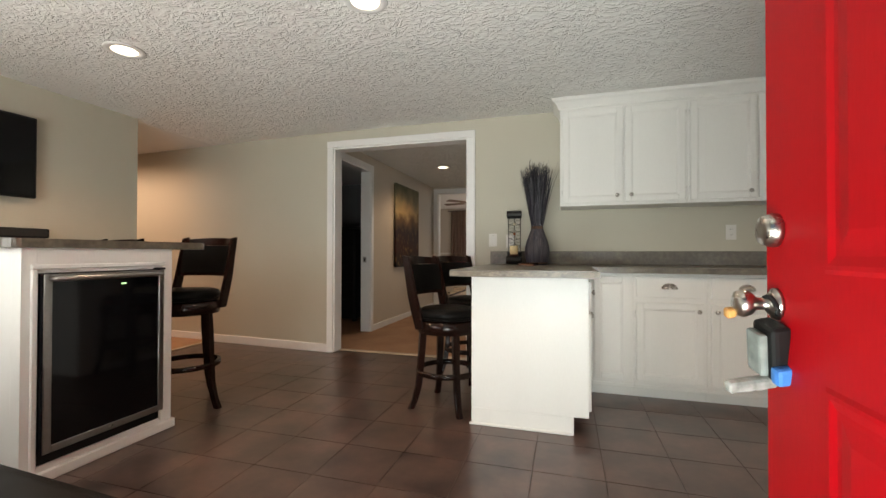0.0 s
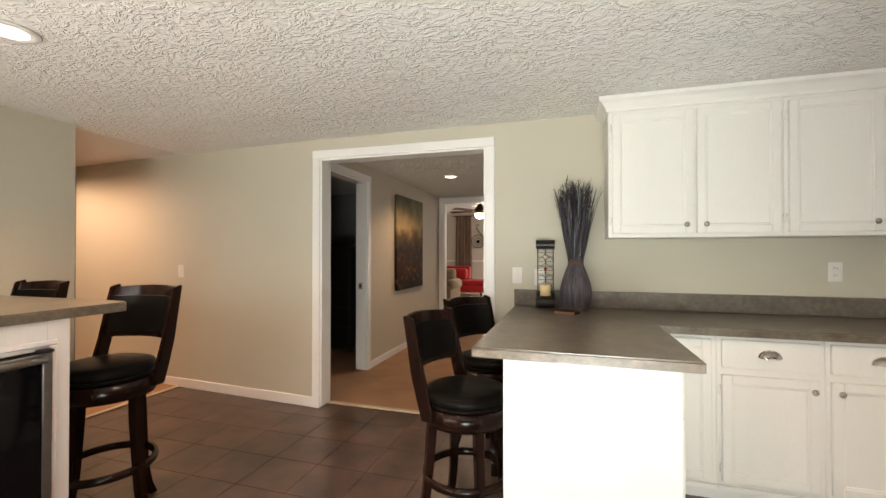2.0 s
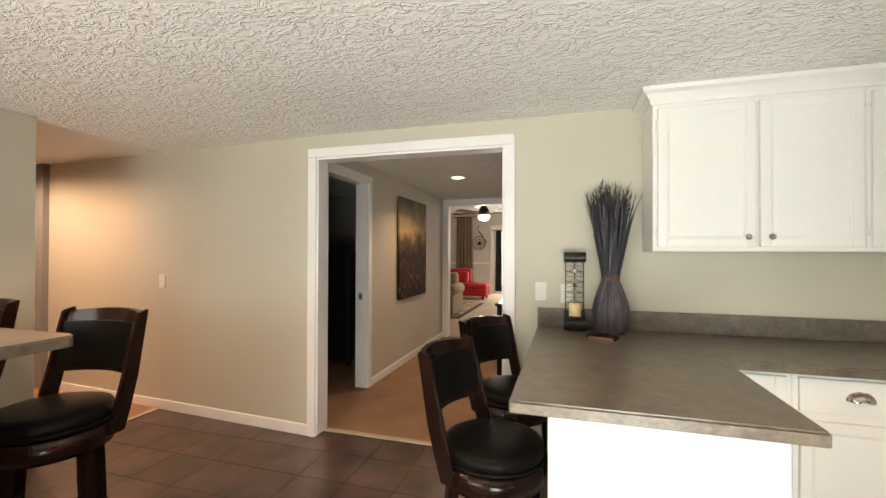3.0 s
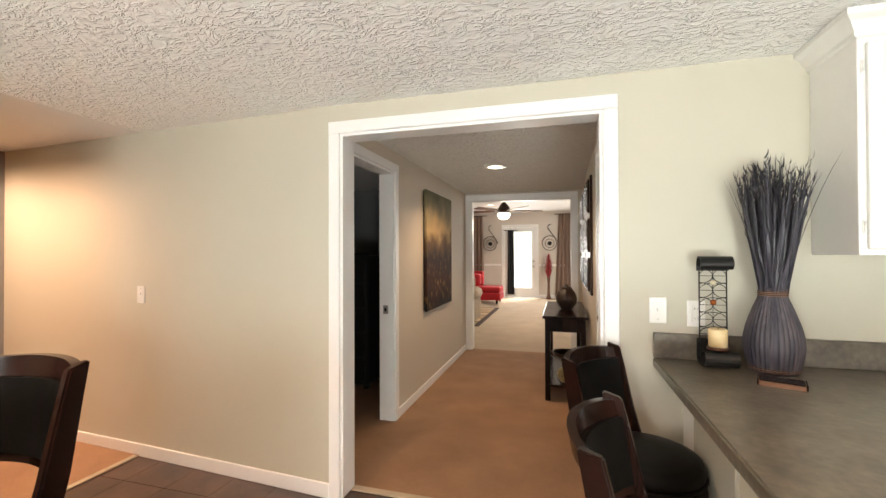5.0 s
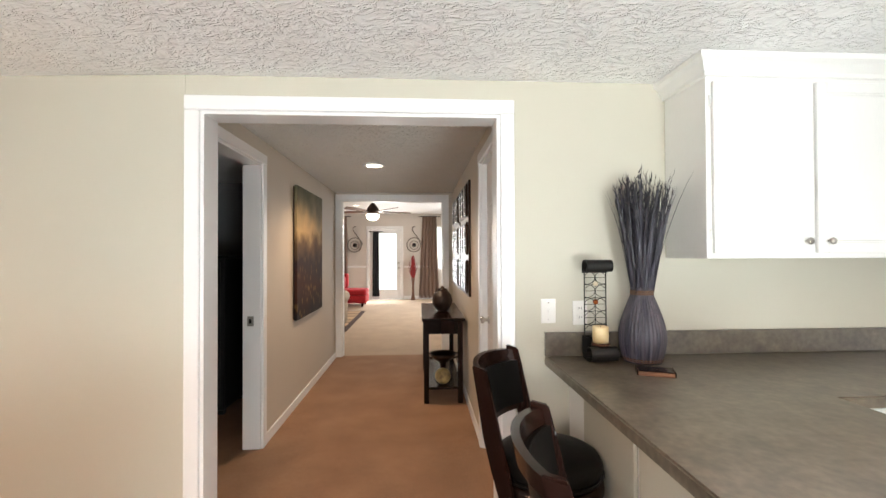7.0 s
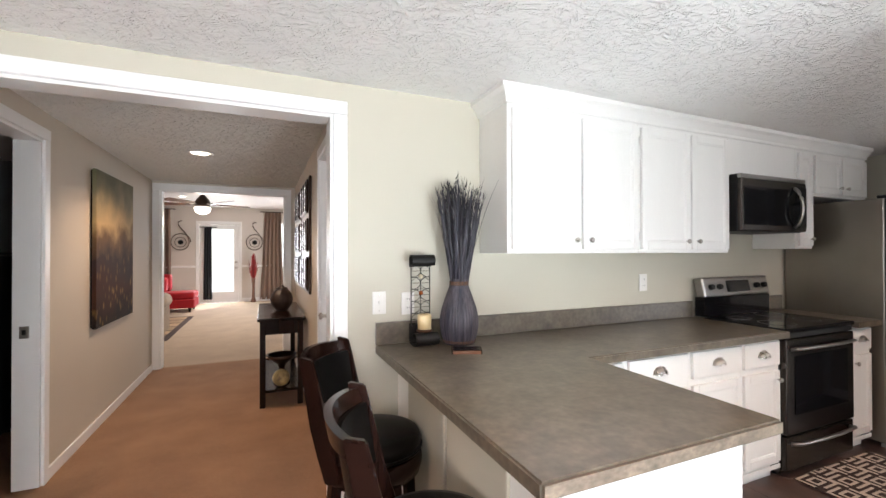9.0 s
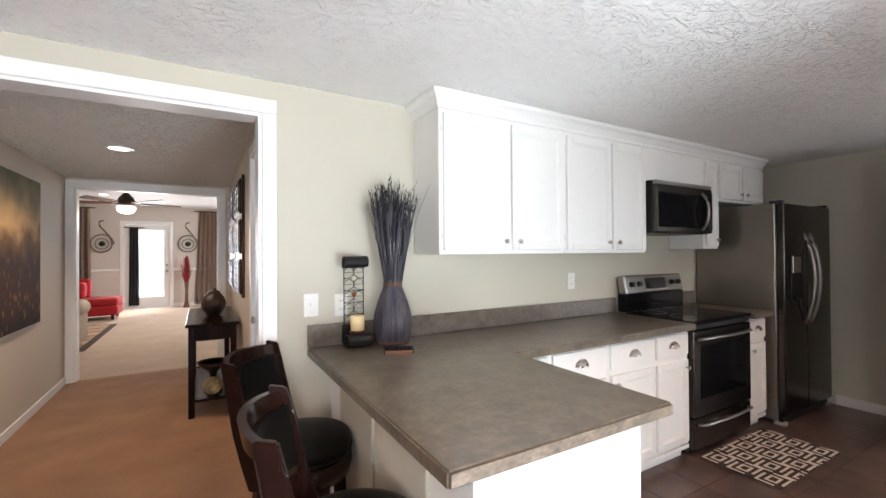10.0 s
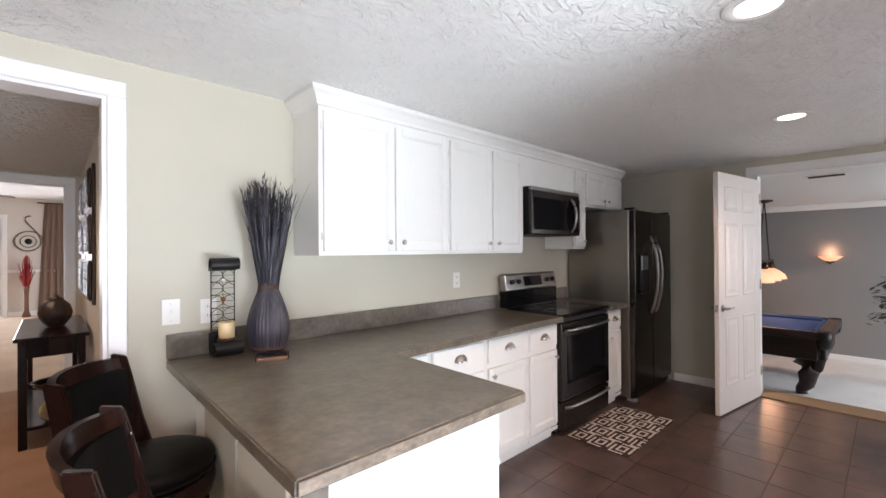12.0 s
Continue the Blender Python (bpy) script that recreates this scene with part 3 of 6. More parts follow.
def crown(x0, x1):
    ob = thing("crown_moulding", "white painted crown moulding above the wall cabinets", "moulding")
    bm = bmesh.new()
    prof = [(0, 0), (-0.012, 0.004), (-0.014, 0.02), (-0.024, 0.034), (-0.036, 0.052), (-0.05, 0.062), (-0.055, 0.066), (-0.055, CEIL - UZ1 - 0.002), (0, CEIL - UZ1 - 0.002)]
    rings = []
    for x, dx in ((x0, 1), (x1, 0)):
        rings.append([bm.verts.new((x + dx * p, UY - 0.001 + p, UZ1 + h)) for p, h in prof])
    back = [bm.verts.new((x0 + p, BACK - 0.002, UZ1 + h)) for p, h in prof]
    for r, q in ((rings[0], rings[1]), (back, rings[0])):
        for i in range(len(prof)):
            j = (i + 1) % len(prof)
            bm.faces.new((r[i], r[j], q[j], q[i]))
    bm.faces.new(rings[1])
    bm.faces.new(back)
    part("moulding_strip", bm, CAB, ob)
    return ob


XA, XB, XC, XD = 0.185, 1.085, 1.90, 2.66
wall_cabinet(XA, XB, [(0.207, 0.645, "r"), (0.66, 1.068, "l")])
wall_cabinet(XB, XC, [(1.102, 1.515, "r"), (1.53, 1.885, "l")])
ob = thing("cabinet_filler", "plain white painted cabinet front above the microwave", "cabinet", "wall cabinets")
part("body", B(XC + 0.0005, XD - 0.0005, UY, BACK - 0.001, 1.89, UZ1 + 0.02, bev=0.002), CAB, ob)
wall_cabinet(XD, 2.88, [(2.685, 2.862, "r")], 1.40, "narrow white painted wall cabinet with one door")
wall_cabinet(2.88, 3.66, [(2.90, 3.26, "r"), (3.275, 3.64, "l")], 1.80, "short white painted cabinet above the refrigerator")
crown(XA, 3.66)

# base cabinets
BY = 3.05


def base_cabinet(x0, x1, fronts, label):
    ob = thing("base_cabinet", label, "cabinet", "base cabinets")
    bm = bmesh.new()
    box(bm, x0 + 0.0005, x1 - 0.0005, BY, BACK - 0.002, 0.10, 0.866, 0.002)
    part("body", bm, CAB, ob)
    part("toe_kick", B(x0 + 0.0005, x1 - 0.0005, BY + 0.05, BY + 0.07, 0.0, 0.10), CAB, ob)
    part("plinth_bead", B(x0 + 0.0005, x1 - 0.0005, BY - 0.008, BY - 0.001, 0.072, 0.10, bev=0.003), CAB, ob)
    for kind, a, b, side in fronts:
        if kind == "drawer":
            d = part("drawer", B(a, b, BY - 0.019, BY - 0.001, 0.70, 0.842, bev=0.004, seg=2), CAB, ob)
            cup_pull(d, (a + b) / 2, BY - 0.0195, 0.775)
        else:
            z1 = 0.665 if kind == "door" else 0.842
            d = panel_door_front("door", ob, a, b, BY - 0.001, 0.125, z1)
            if side:
                knob(d, b - 0.03 if side == "r" else a + 0.03, BY - 0.02, z1 - 0.05)
                hx = a - 0.007 if side == "r" else b + 0.007
                hinge(d, hx, BY - 0.001, 0.19)
                hinge(d, hx, BY - 0.001, z1 - 0.08)
    return ob


base_cabinet(0.37, 0.675, [("tall", 0.42, 0.65, "")], "narrow white painted corner cabinet panel")
base_cabinet(0.675, 1.13, [("drawer", 0.695, 1.105, ""), ("door", 0.695, 1.105, "r")], "white painted base cabinet with drawer and door")
base_cabinet(1.13, 1.565, [("drawer", 1.15, 1.55, ""), ("door", 1.15, 1.55, "l")], "white painted base cabinet with drawer and door")
base_cabinet(1.565, 1.93, [("drawer", 1.58, 1.912, ""), ("door", 1.58, 1.912, "r")], "white painted base cabinet with drawer and door beside the range")
base_cabinet(2.71, 3.0, [("drawer", 2.73, 2.98, ""), ("door", 2.73, 2.98, "l")], "slim white painted base cabinet between range and refrigerator")

# peninsula
PX0, PX1, PY = -0.30, 0.345, 2.30
ob = thing("peninsula_cabinet", "white painted breakfast peninsula cabinet under the worktop", "cabinet")
bm = bmesh.new()
box(bm, PX0, PX1, PY + 0.018, BACK - 0.002, 0.10, 0.866, 0.002)
box(bm, PX0, PX1 - 0.075, PY + 0.018, BACK - 0.002, 0.0, 0.10)
part("body", bm, CAB, ob)
bm = bmesh.new()
box(bm, PX0 - 0.004, PX1 + 0.004, PY, PY + 0.017, 0.10, 0.866, 0.002)
box(bm, PX0 - 0.004, PX1 - 0.075, PY, PY + 0.017, 0.0, 0.10, 0.002)
part("end_panel", bm, CAB, ob, "smooth white end panel")
part("shoe_strip", B(PX0 - 0.016, PX1 - 0.08, PY - 0.010, PY - 0.001, 0, 0.016, bev=0.004), CAB, ob)
for k, (a, b) in enumerate(((2.34, 2.66), (2.68, 3.0))):
    turn = Matrix.Translation((PX1 + 0.001, 0, 0)) @ Matrix.Rotation(radians(90), 4, "Z")
    d = panel_door_front("door", ob, a, b, 0, 0.125, 0.665, m=turn)
    knob(d, PX1 + 0.02, b - 0.03 if k == 0 else a + 0.03, 0.615, (1, 0))
    d = panel_door_front("drawer", ob, a, b, 0, 0.70, 0.842, 0.022, m=turn)
    knob(d, PX1 + 0.02, (a + b) / 2, 0.77, (1, 0))
for y in (2.75, 3.2):
    part("side_panel", B(PX0 - 0.016, PX0 - 0.001, y - 0.22, y + 0.2, 0.06, 0.85, bev=0.003), WALL, ob)


def slab(x0, x1, y0, y1, z0, z1, bev=0.006):
    return B(x0, x1, y0, y1, z0, z1, bev=bev, seg=2)


CZ = 0.905
ob = thing("worktop", "grey-brown stone-look laminate worktop in an L shape", "countertop")
bm = bmesh.new()
pts = [(-0.42, 2.225), (0.405, 2.225), (0.405, 2.985), (1.93, 2.985), (1.93, BACK - 0.002), (-0.42, BACK - 0.002)]
vs = [bm.verts.new((x, y, 0.866)) for x, y in pts]
f = bm.faces.new(vs)
r = bmesh.ops.extrude_face_region(bm, geom=[f])
bmesh.ops.translate(bm, vec=(0, 0, CZ - 0.866), verts=[v for v in r["geom"] if isinstance(v, bmesh.types.BMVert)])
bmesh.ops.bevel(bm, geom=[e for e in bm.edges if all(v.co.z > 0.9 for v in e.verts)] + [e for e in bm.edges if abs(e.verts[0].co.z - e.verts[1].co.z) > 0.01], offset=0.006, segments=2, affect="EDGES")
part("slab", bm, LAMINATE, ob)
part("backsplash", slab(-0.42, 1.93, BACK - 0.022, BACK - 0.001, CZ + 0.001, CZ + 0.115, 0.004), LAMINATE, ob)
EDGE = mat("worn_laminate_edge", (0.25, 0.205, 0.155), 0.35, dark=(0.115, 0.095, 0.075), scale=24, fine=0.3, fine_scale=90, stretch=(0.6, 1, 1))
part("edge_band", B(-0.414, 0.399, 2.2215, 2.2245, 0.870, 0.899), EDGE, ob, "worn mottled laminate edge")
ob = thing("worktop", "short piece of grey-brown laminate worktop beside the refrigerator", "countertop")
part("slab", slab(2.71, 3.02, 2.985, BACK - 0.002, 0.866, CZ), LAMINATE, ob)
part("backsplash", slab(2.71, 3.02, BACK - 0.022, BACK - 0.001, CZ + 0.001, CZ + 0.115, 0.004), LAMINATE, ob)


def kitchen_range(x0, x1):
    ob = thing("range", "stainless steel electric range with black glass cooktop", "stove")
    y = 3.03
    part("body", B(x0, x1, y + 0.02, BACK - 0.03, 0.03, 0.885, bev=0.003), STEEL_DARK, ob)
    for x in (x0 + 0.05, x1 - 0.05):
        part("foot", cyl(bmesh.new(), (x, y + 0.08, 0), 0.018, 0.03), BLACK, ob)
    part("drawer", B(x0 + 0.003, x1 - 0.003, y - 0.012, y + 0.019, 0.05, 0.255, bev=0.005), STEEL_DARK, ob)
    d = part("oven_door", B(x0 + 0.003, x1 - 0.003, y - 0.018, y + 0.019, 0.265, 0.845, bev=0.005), STEEL_DARK, ob)
    part("window", B(x0 + 0.085, x1 - 0.085, y - 0.0215, y - 0.0185, 0.385, 0.74, bev=0.001), BLACKGLASS, d, "black glass oven window")
    for z, w in ((0.795, 0.05), (0.225, 0.05)):
        pts = [(x0 + w, y - 0.015, z - 0.012), (x0 + w + 0.015, y - 0.05, z)] + [(x0 + w + 0.03 + (x1 - x0 - 2 * w - 0.06) * i / 10, y - 0.055 - 0.012 * math.sin(math.pi * i / 10), z + 0.0) for i in range(11)] + [(x1 - w - 0.015, y - 0.05, z), (x1 - w, y - 0.015, z - 0.012)]
        part("handle", tube(bmesh.new(), pts, 0.011, 10), STEEL, d if z > 0.5 else ob, "bowed steel handle")
    part("vent_strip", B(x0 + 0.003, x1 - 0.003, y - 0.01, y + 0.019, 0.850, 0.882, bev=0.003), BLACK, ob)
    top = part("cooktop", B(x0 - 0.004, x1 + 0.004, y - 0.022, BACK - 0.1, 0.886, 0.912, bev=0.005), BLACKGLASS, ob, "black glass cooktop")
    for cx, cy, r in ((0.2, 0.14, 0.10), (0.56, 0.15, 0.075), (0.2, 0.38, 0.075), (0.56, 0.37, 0.1)):
        part("burner_ring", tube(bmesh.new(), ringpts(r, 0.9125, 40, (x0 + cx, y + cy)), 0.0012, 4, closed=True), mat("grey_print", (0.12, 0.12, 0.12), 0.3), top)
    # backguard, leaning back
    bm = B(x0, x1, BACK - 0.1, BACK - 0.03, 0.913, 1.05, bev=0.003)
    part("backguard_base", bm, BLACKGLASS, ob)
    bm = B(x0, x1, -0.035, 0.035, 0.0, 0.145, bev=0.02, seg=3)
    bmesh.ops.transform(bm, matrix=Matrix.Translation((0, BACK - 0.075, 1.045)) @ Matrix.Rotation(radians(-12), 4, "X"), verts=bm.verts)
    g = part("control_panel", bm, STEEL, ob, "sloped stainless control panel")
    tilt = Matrix.Translation((0, BACK - 0.075, 1.045)) @ Matrix.Rotation(radians(-12), 4, "X")
    w = x1 - x0
    bm = B(x0 + 0.33 * w, x0 + 0.68 * w, -0.0385, -0.0355, 0.03, 0.115, bev=0.001)
    bmesh.ops.transform(bm, matrix=tilt, verts=bm.verts)
    part("display", bm, BLACKGLASS, g, "black clock display")
    for fx in (0.10, 0.22, 0.78, 0.90):
        bm = cyl(bmesh.new(), (0, 0, 0), 0.021, 0.024, "z", 20, 0.017)
        bmesh.ops.transform(bm, matrix=tilt @ Matrix.Translation((x0 + fx * w, -0.0355, 0.072)) @ Matrix.Rotation(radians(90), 4, "X"), verts=bm.verts)
        part("dial", bm, BLACK, g, "black control knob")
    return ob


kitchen_range(1.94, 2.70)

# microwave
ob = thing("microwave", "stainless steel over-range microwave with black glass door", "microwave")
MX0, MX1, MY, MZ0, MZ1 = XC + 0.015, XD - 0.012, 3.245, 1.515, 1.895
part("body", B(MX0, MX1, MY + 0.03, BACK - 0.002, MZ0, MZ1, bev=0.004), BLACK, ob)
d = part("door", B(MX0, MX1 - 0.005, MY, MY + 0.029, MZ0 + 0.004, MZ1 - 0.03, bev=0.006), STEEL_DARK, ob, "dark stainless steel door")
part("window", B(MX0 + 0.022, MX1 - 0.14, MY - 0.003, MY - 0.0005, MZ0 + 0.042, MZ1 - 0.085, bev=0.001), BLACKGLASS, d, "black glass window")
part("control_strip", B(MX1 - 0.135, MX1 - 0.008, MY - 0.003, MY - 0.0005, MZ0 + 0.03, MZ1 - 0.06, bev=0.001), BLACKGLASS, d)
part("handle", tube(bmesh.new(), [(MX1 - 0.155, MY - 0.002 - 0.05 * math.sin(math.pi * i / 12) ** 0.6 if 0 < i < 12 else MY - 0.002, MZ0 + 0.03 + (MZ1 - MZ0 - 0.10) * i / 12) for i in range(13)], 0.011, 10), STEEL, d, "bowed steel handle")
part("vent_grille", B(MX0, MX1 - 0.005, MY + 0.004, MY + 0.029, MZ1 - 0.029, MZ1 - 0.001, bev=0.003), STEEL, ob)

# refrigerator
ob = thing("refrigerator", "tall side-by-side stainless refrigerator with door dispenser", "refrigerator")
FX0, FX1, FY, FZ = 3.06, 3.95, 2.93, 1.765
part("body", B(FX0, FX1, FY + 0.06, BACK - 0.02, 0.03, FZ - 0.01, bev=0.006), STEEL_SIDE, ob, "grey textured steel cabinet")
part("base_grille", B(FX0 + 0.01, FX1 - 0.01, FY + 0.03, FY + 0.059, 0.012, 0.075, bev=0.003), BLACK, ob)
for x in (FX0 + 0.03, FX1 - 0.03):
    part("foot", B(x - 0.025, x + 0.025, FY + 0.01, FY + 0.09, 0.0, 0.028, bev=0.004), mat("grey_plastic_foot", (0.3, 0.3, 0.3), 0.5), ob)
    part("hinge_cap", B(x - 0.03, x + 0.03, FY + 0.01, FY + 0.10, FZ - 0.009, FZ + 0.012, bev=0.005), BLACK, ob)
split = FX0 + 0.40
dl = part("freezer_door", B(FX0, split - 0.003, FY, FY + 0.055, 0.08, FZ - 0.012, bev=0.010, seg=3), STEEL_DARK, ob)
dr = part("fridge_door", B(split + 0.003, FX1, FY, FY + 0.055, 0.08, FZ - 0.012, bev=0.010, seg=3), STEEL_DARK, ob)
for x, d in ((split - 0.05, dl), (split + 0.05, dr)):
    pts = [(x, FY - 0.001 - (0.07 * math.sin(math.pi * i / 16) ** 0.7 if 0 < i < 16 else 0), 0.78 + 0.74 * i / 16) for i in range(17)]
    part("handle", tube(bmesh.new(), pts, 0.014, 10), STEEL, d, "long bowed steel handle")
disp = part("dispenser", B(FX0 + 0.10, FX0 + 0.29, FY - 0.006, FY - 0.0005, 0.98, 1.34, bev=0.003), BLACK, dl, "black water dispenser panel")
part("tray", B(FX0 + 0.115, FX0 + 0.275, FY - 0.03, FY - 0.0065, 0.99, 1.01, bev=0.003), STEEL_DARK, disp)
part("nozzle_panel", B(FX0 + 0.12, FX0 + 0.27, FY - 0.012, FY - 0.0065, 1.20, 1.33, bev=0.003), STEEL, disp)


# wall plates
def wall_plate(x, y, z, kind, w=0.072, h=0.116, face=-1):
    ob = thing(kind, "white plastic " + kind.replace("_", " ") + " on the wall", "switch" if "switch" in kind else "outlet")
    part("plate", B(x - w / 2, x + w / 2, y - 0.006, y - 0.0005, z - h / 2, z + h / 2, bev=0.003, seg=2), PLATE, ob)
    if "switch" in kind:
        part("toggle", B(x - 0.005, x + 0.005, y - 0.016, y - 0.0065, z - 0.004, z + 0.012, bev=0.002), PLATE, ob)
        for dz in (-0.04, 0.04):
            part("screw", cyl(bmesh.new(), (x, y - 0.0062, z + dz), 0.003, -0.0015, "y", 8), NICKEL, ob)
    else:
        for dz in (-0.022, 0.022):
            r = part("receptacle", B(x - 0.016, x + 0.016, y - 0.009, y - 0.0065, z + dz - 0.014, z + dz + 0.014, bev=0.002), PLATE, ob)
            for dx in (-0.006, 0.006):
                part("slot", B(x + dx - 0.001, x + dx + 0.001, y - 0.0095, y - 0.0092, z + dz - 0.004, z + dz + 0.006), BLACK, r)
    return ob


wall_plate(-0.40, BACK, 1.12, "light_switch")
wall_plate(-0.245, BACK, 1.11, "power_outlet")
wall_plate(1.455, BACK, 1.168, "power_outlet")
wall_plate(-3.61, BACK, 1.105, "light_switch").matrix_world = SKEW


# ---- bar stools ----
def bar_stool(hs, hb, turn=45):
    """Swivel stool, facing +y; hs: seat top, hb: top of the back."""
    ob = thing("bar_stool", "x", "stool")
    bm = bmesh.new()
    lathe(bm, [(0.178, hs - 0.075), (0.196, hs - 0.06), (0.202, hs - 0.035), (0.19, hs - 0.012), (0.16, hs - 0.002), (0.08, hs + 0.003), (0.01, hs + 0.004)], 40)
    seat = part("seat", bm, LEATHER, ob, "round black leather seat cushion")
    part("piping", tube(bmesh.new(), ringpts(0.200, hs - 0.062, 44), 0.006, 6, closed=True), LEATHER, seat)
    bm = bmesh.new()
    lathe(bm, [(0.165, hs - 0.165), (0.195, hs - 0.16), (0.205, hs - 0.12), (0.20, hs - 0.08), (0.17, hs - 0.076)], 40)
    part("seat_ring", bm, WOOD, ob)
    leg = None
    for k in range(4):
        a = radians(turn + 90 * k)
        c, s = math.cos(a), math.sin(a)
        pts = [(c * (0.165 + q), s * (0.165 + q), z) for q, z in ((0.0, hs - 0.13), (0.008, hs * 0.65), (0.018, hs * 0.42), (0.032, hs * 0.22), (0.056, hs * 0.08), (0.082, 0.0))]
        bm = bmesh.new()
        rings = []
        for (x, y, z), w in zip(pts, (0.021, 0.021, 0.020, 0.019, 0.018, 0.019)):
            u, v = Vector((c, s, 0)) * w, Vector((-s, c, 0)) * w
            p = Vector((x, y, z))
            rings.append([bm.verts.new(p + u + v), bm.verts.new(p - u + v), bm.verts.new(p - u - v), bm.verts.new(p + u - v)])
        for p, q in zip(rings, rings[1:]):
            for i in range(4):
                bm.faces.new((p[i], p[(i + 1) % 4], q[(i + 1) % 4], q[i]))
        bm.faces.new(rings[0])
        bm.faces.new(list(reversed(rings[-1])))
        bmesh.ops.bevel(bm, geom=[e for e in bm.edges if abs((e.verts[0].co - e.verts[1].co).normalized().z) > 0.7], offset=0.004, segments=2, affect="EDGES")
        part("leg", bm, WOOD, ob)
    zr = hs * 0.36
    bm = bmesh.new()
    lathe_ring = [(0.186, -0.016), (0.205, -0.016), (0.209, 0.0), (0.205, 0.016), (0.186, 0.016), (0.182, 0.0)]
    n = 44
    rings = [[bm.verts.new((r * math.cos(2 * math.pi * i / n), r * math.sin(2 * math.pi * i / n), zr + z)) for r, z in lathe_ring] for i in range(n)]
    for i in range(n):
        p, q = rings[i], rings[(i + 1) % n]
        for j in range(6):
            bm.faces.new((p[j], p[(j + 1) % 6], q[(j + 1) % 6], q[j])).smooth = True
    part("footrest", bm, WOOD, ob, "round wooden footrest ring")
    # curved back: posts, rails and pad on an arc behind the seat
    R = 0.265

    def arc(a0, a1, z0, z1, lean0, lean1, t, nseg=24, top=None):
        bm = bmesh.new()
        cols = []
        for i in range(nseg + 1):
            a = radians(-90 + a0 + (a1 - a0) * i / nseg)
            col = []
            for r, z, ln in ((R, z0, lean0), (R, z1, lean1), (R + t, z1, lean1), (R + t, z0, lean0)):
                zz = z + (top(i / nseg) if top and z == z1 else 0)
                col.append(bm.verts.new((r * math.cos(a), r * math.sin(a) * 0.885 + 0.04 - ln, zz)))
            cols.append(col)
        for p, q in zip(cols, cols[1:]):
            for j in range(4):
                bm.faces.new((p[j], p[(j + 1) % 4], q[(j + 1) % 4], q[j])).smooth = True
        for p, q in zip(cols, cols[1:]):
            for j in range(4):
                bm.edges.get((p[j], q[j])).smooth = False
        bm.faces.new(cols[0])
        bm.faces.new(list(reversed(cols[-1])))
        return bm

    def lean(z):
        return max(0.0, (z - hs)) * 0.20

    zb, zt = hs + 0.075, hb
    part("top_rail", arc(-46, 46, zt - 0.055, zt - 0.012, lean(zt - 0.055), lean(zt), 0.024, top=lambda q: 0.012 * math.sin(math.pi * q)), WOOD, ob)
    part("bottom_rail", arc(-46, 46, zb, zb + 0.022, lean(zb), lean(zb + 0.022), 0.022), WOOD, ob)
    bm = arc(-46, 46, zb + 0.022, zt - 0.056, lean(zb), lean(zt - 0.05) - 0.012, 0.016)
    part("back_pad", bm, LEATHER, ob, "padded black leather backrest")
    for sgn in (-1, 1):
        bm = bmesh.new()
        rings = []
        for z, w in ((hs - 0.13, 0.030), (hs - 0.03, 0.036), (hs + 0.08, 0.034), (hb - 0.08, 0.028), (hb + 0.006, 0.026)):
            x0 = sgn * 0.184
            yb = -0.134 - lean(z) + (0.04 if z < hs - 0.05 else 0.015 if z < hs else 0)
            rings.append([bm.verts.new((x0 + dx * sgn, yb + dy, z - (0.012 if dy > 0 and z > hb else 0))) for dx, dy in ((0, w), (0.024, w), (0.024, -w), (0, -w))])
        for p, q in zip(rings, rings[1:]):
            for i in range(4):
                bm.faces.new((p[i], p[(i + 1) % 4], q[(i + 1) % 4], q[i]))
        bm.faces.new(rings[0])
        bm.faces.new(list(reversed(rings[-1])))
        bmesh.ops.recalc_face_normals(bm, faces=bm.faces)
        bmesh.ops.bevel(bm, geom=list(bm.edges), offset=0.005, segments=2, affect="EDGES")
        part("back_post", bm, WOOD, ob)
    return ob


s = bar_stool(0.645, 0.98)
tagged(s, "dark espresso wood counter stool with black leather seat", "stool", "stools at the peninsula")
s.matrix_basis = pose(-0.525, 2.565, 0, 0, 0, -102)
copy_thing(s, pose(-0.525, 3.235, 0, 0, 0, -120))
s = bar_stool(0.765, 1.108, 0)
tagged(s, "tall dark espresso wood bar stool with black leather seat", "stool", "stools at the bar")
s.matrix_basis = pose(-2.172, 2.055, 0, 0, 0, 184.6)
copy_thing(s, pose(-3.13, 2.13, 0, 0, 0, 180))

# ---- bar with wine cooler ----
ob = thing("home_bar", "white painted home bar with a dark laminate top", "bar")
BX, BY0, BY1 = -1.96, 1.07, 1.768
part("body", B(LEFT + 0.016, BX - 0.0605, BY0, BY1, 0, 1.02), CAB, ob)
part("stile", B(BX - 0.06, BX, BY0, BY0 + 0.0545, 0, 1.02), CAB, ob)
part("stile", B(BX - 0.06, BX, BY1 - 0.0745, BY1, 0, 1.02), CAB, ob)
part("rail", B(BX - 0.06, BX, BY0 + 0.055, BY1 - 0.075, 0.91, 1.02), CAB, ob)
part("rail", B(BX - 0.06, BX, BY0 + 0.055, BY1 - 0.075, 0.0, 0.075), CAB, ob)
bm = bmesh.new()
for a, b, c, d in ((BY0 + 0.030, BY0 + 0.054, 0.06, 0.925), (BY1 - 0.074, BY1 - 0.047, 0.06, 0.925)):
    box(bm, BX + 0.001, BX + 0.013, a, b, c, d, 0.004)
box(bm, BX + 0.001, BX + 0.013, BY0 + 0.030, BY1 - 0.047, 0.926, 0.948, 0.004)
part("cooler_trim", bm, CAB, ob)
bm = bmesh.new()
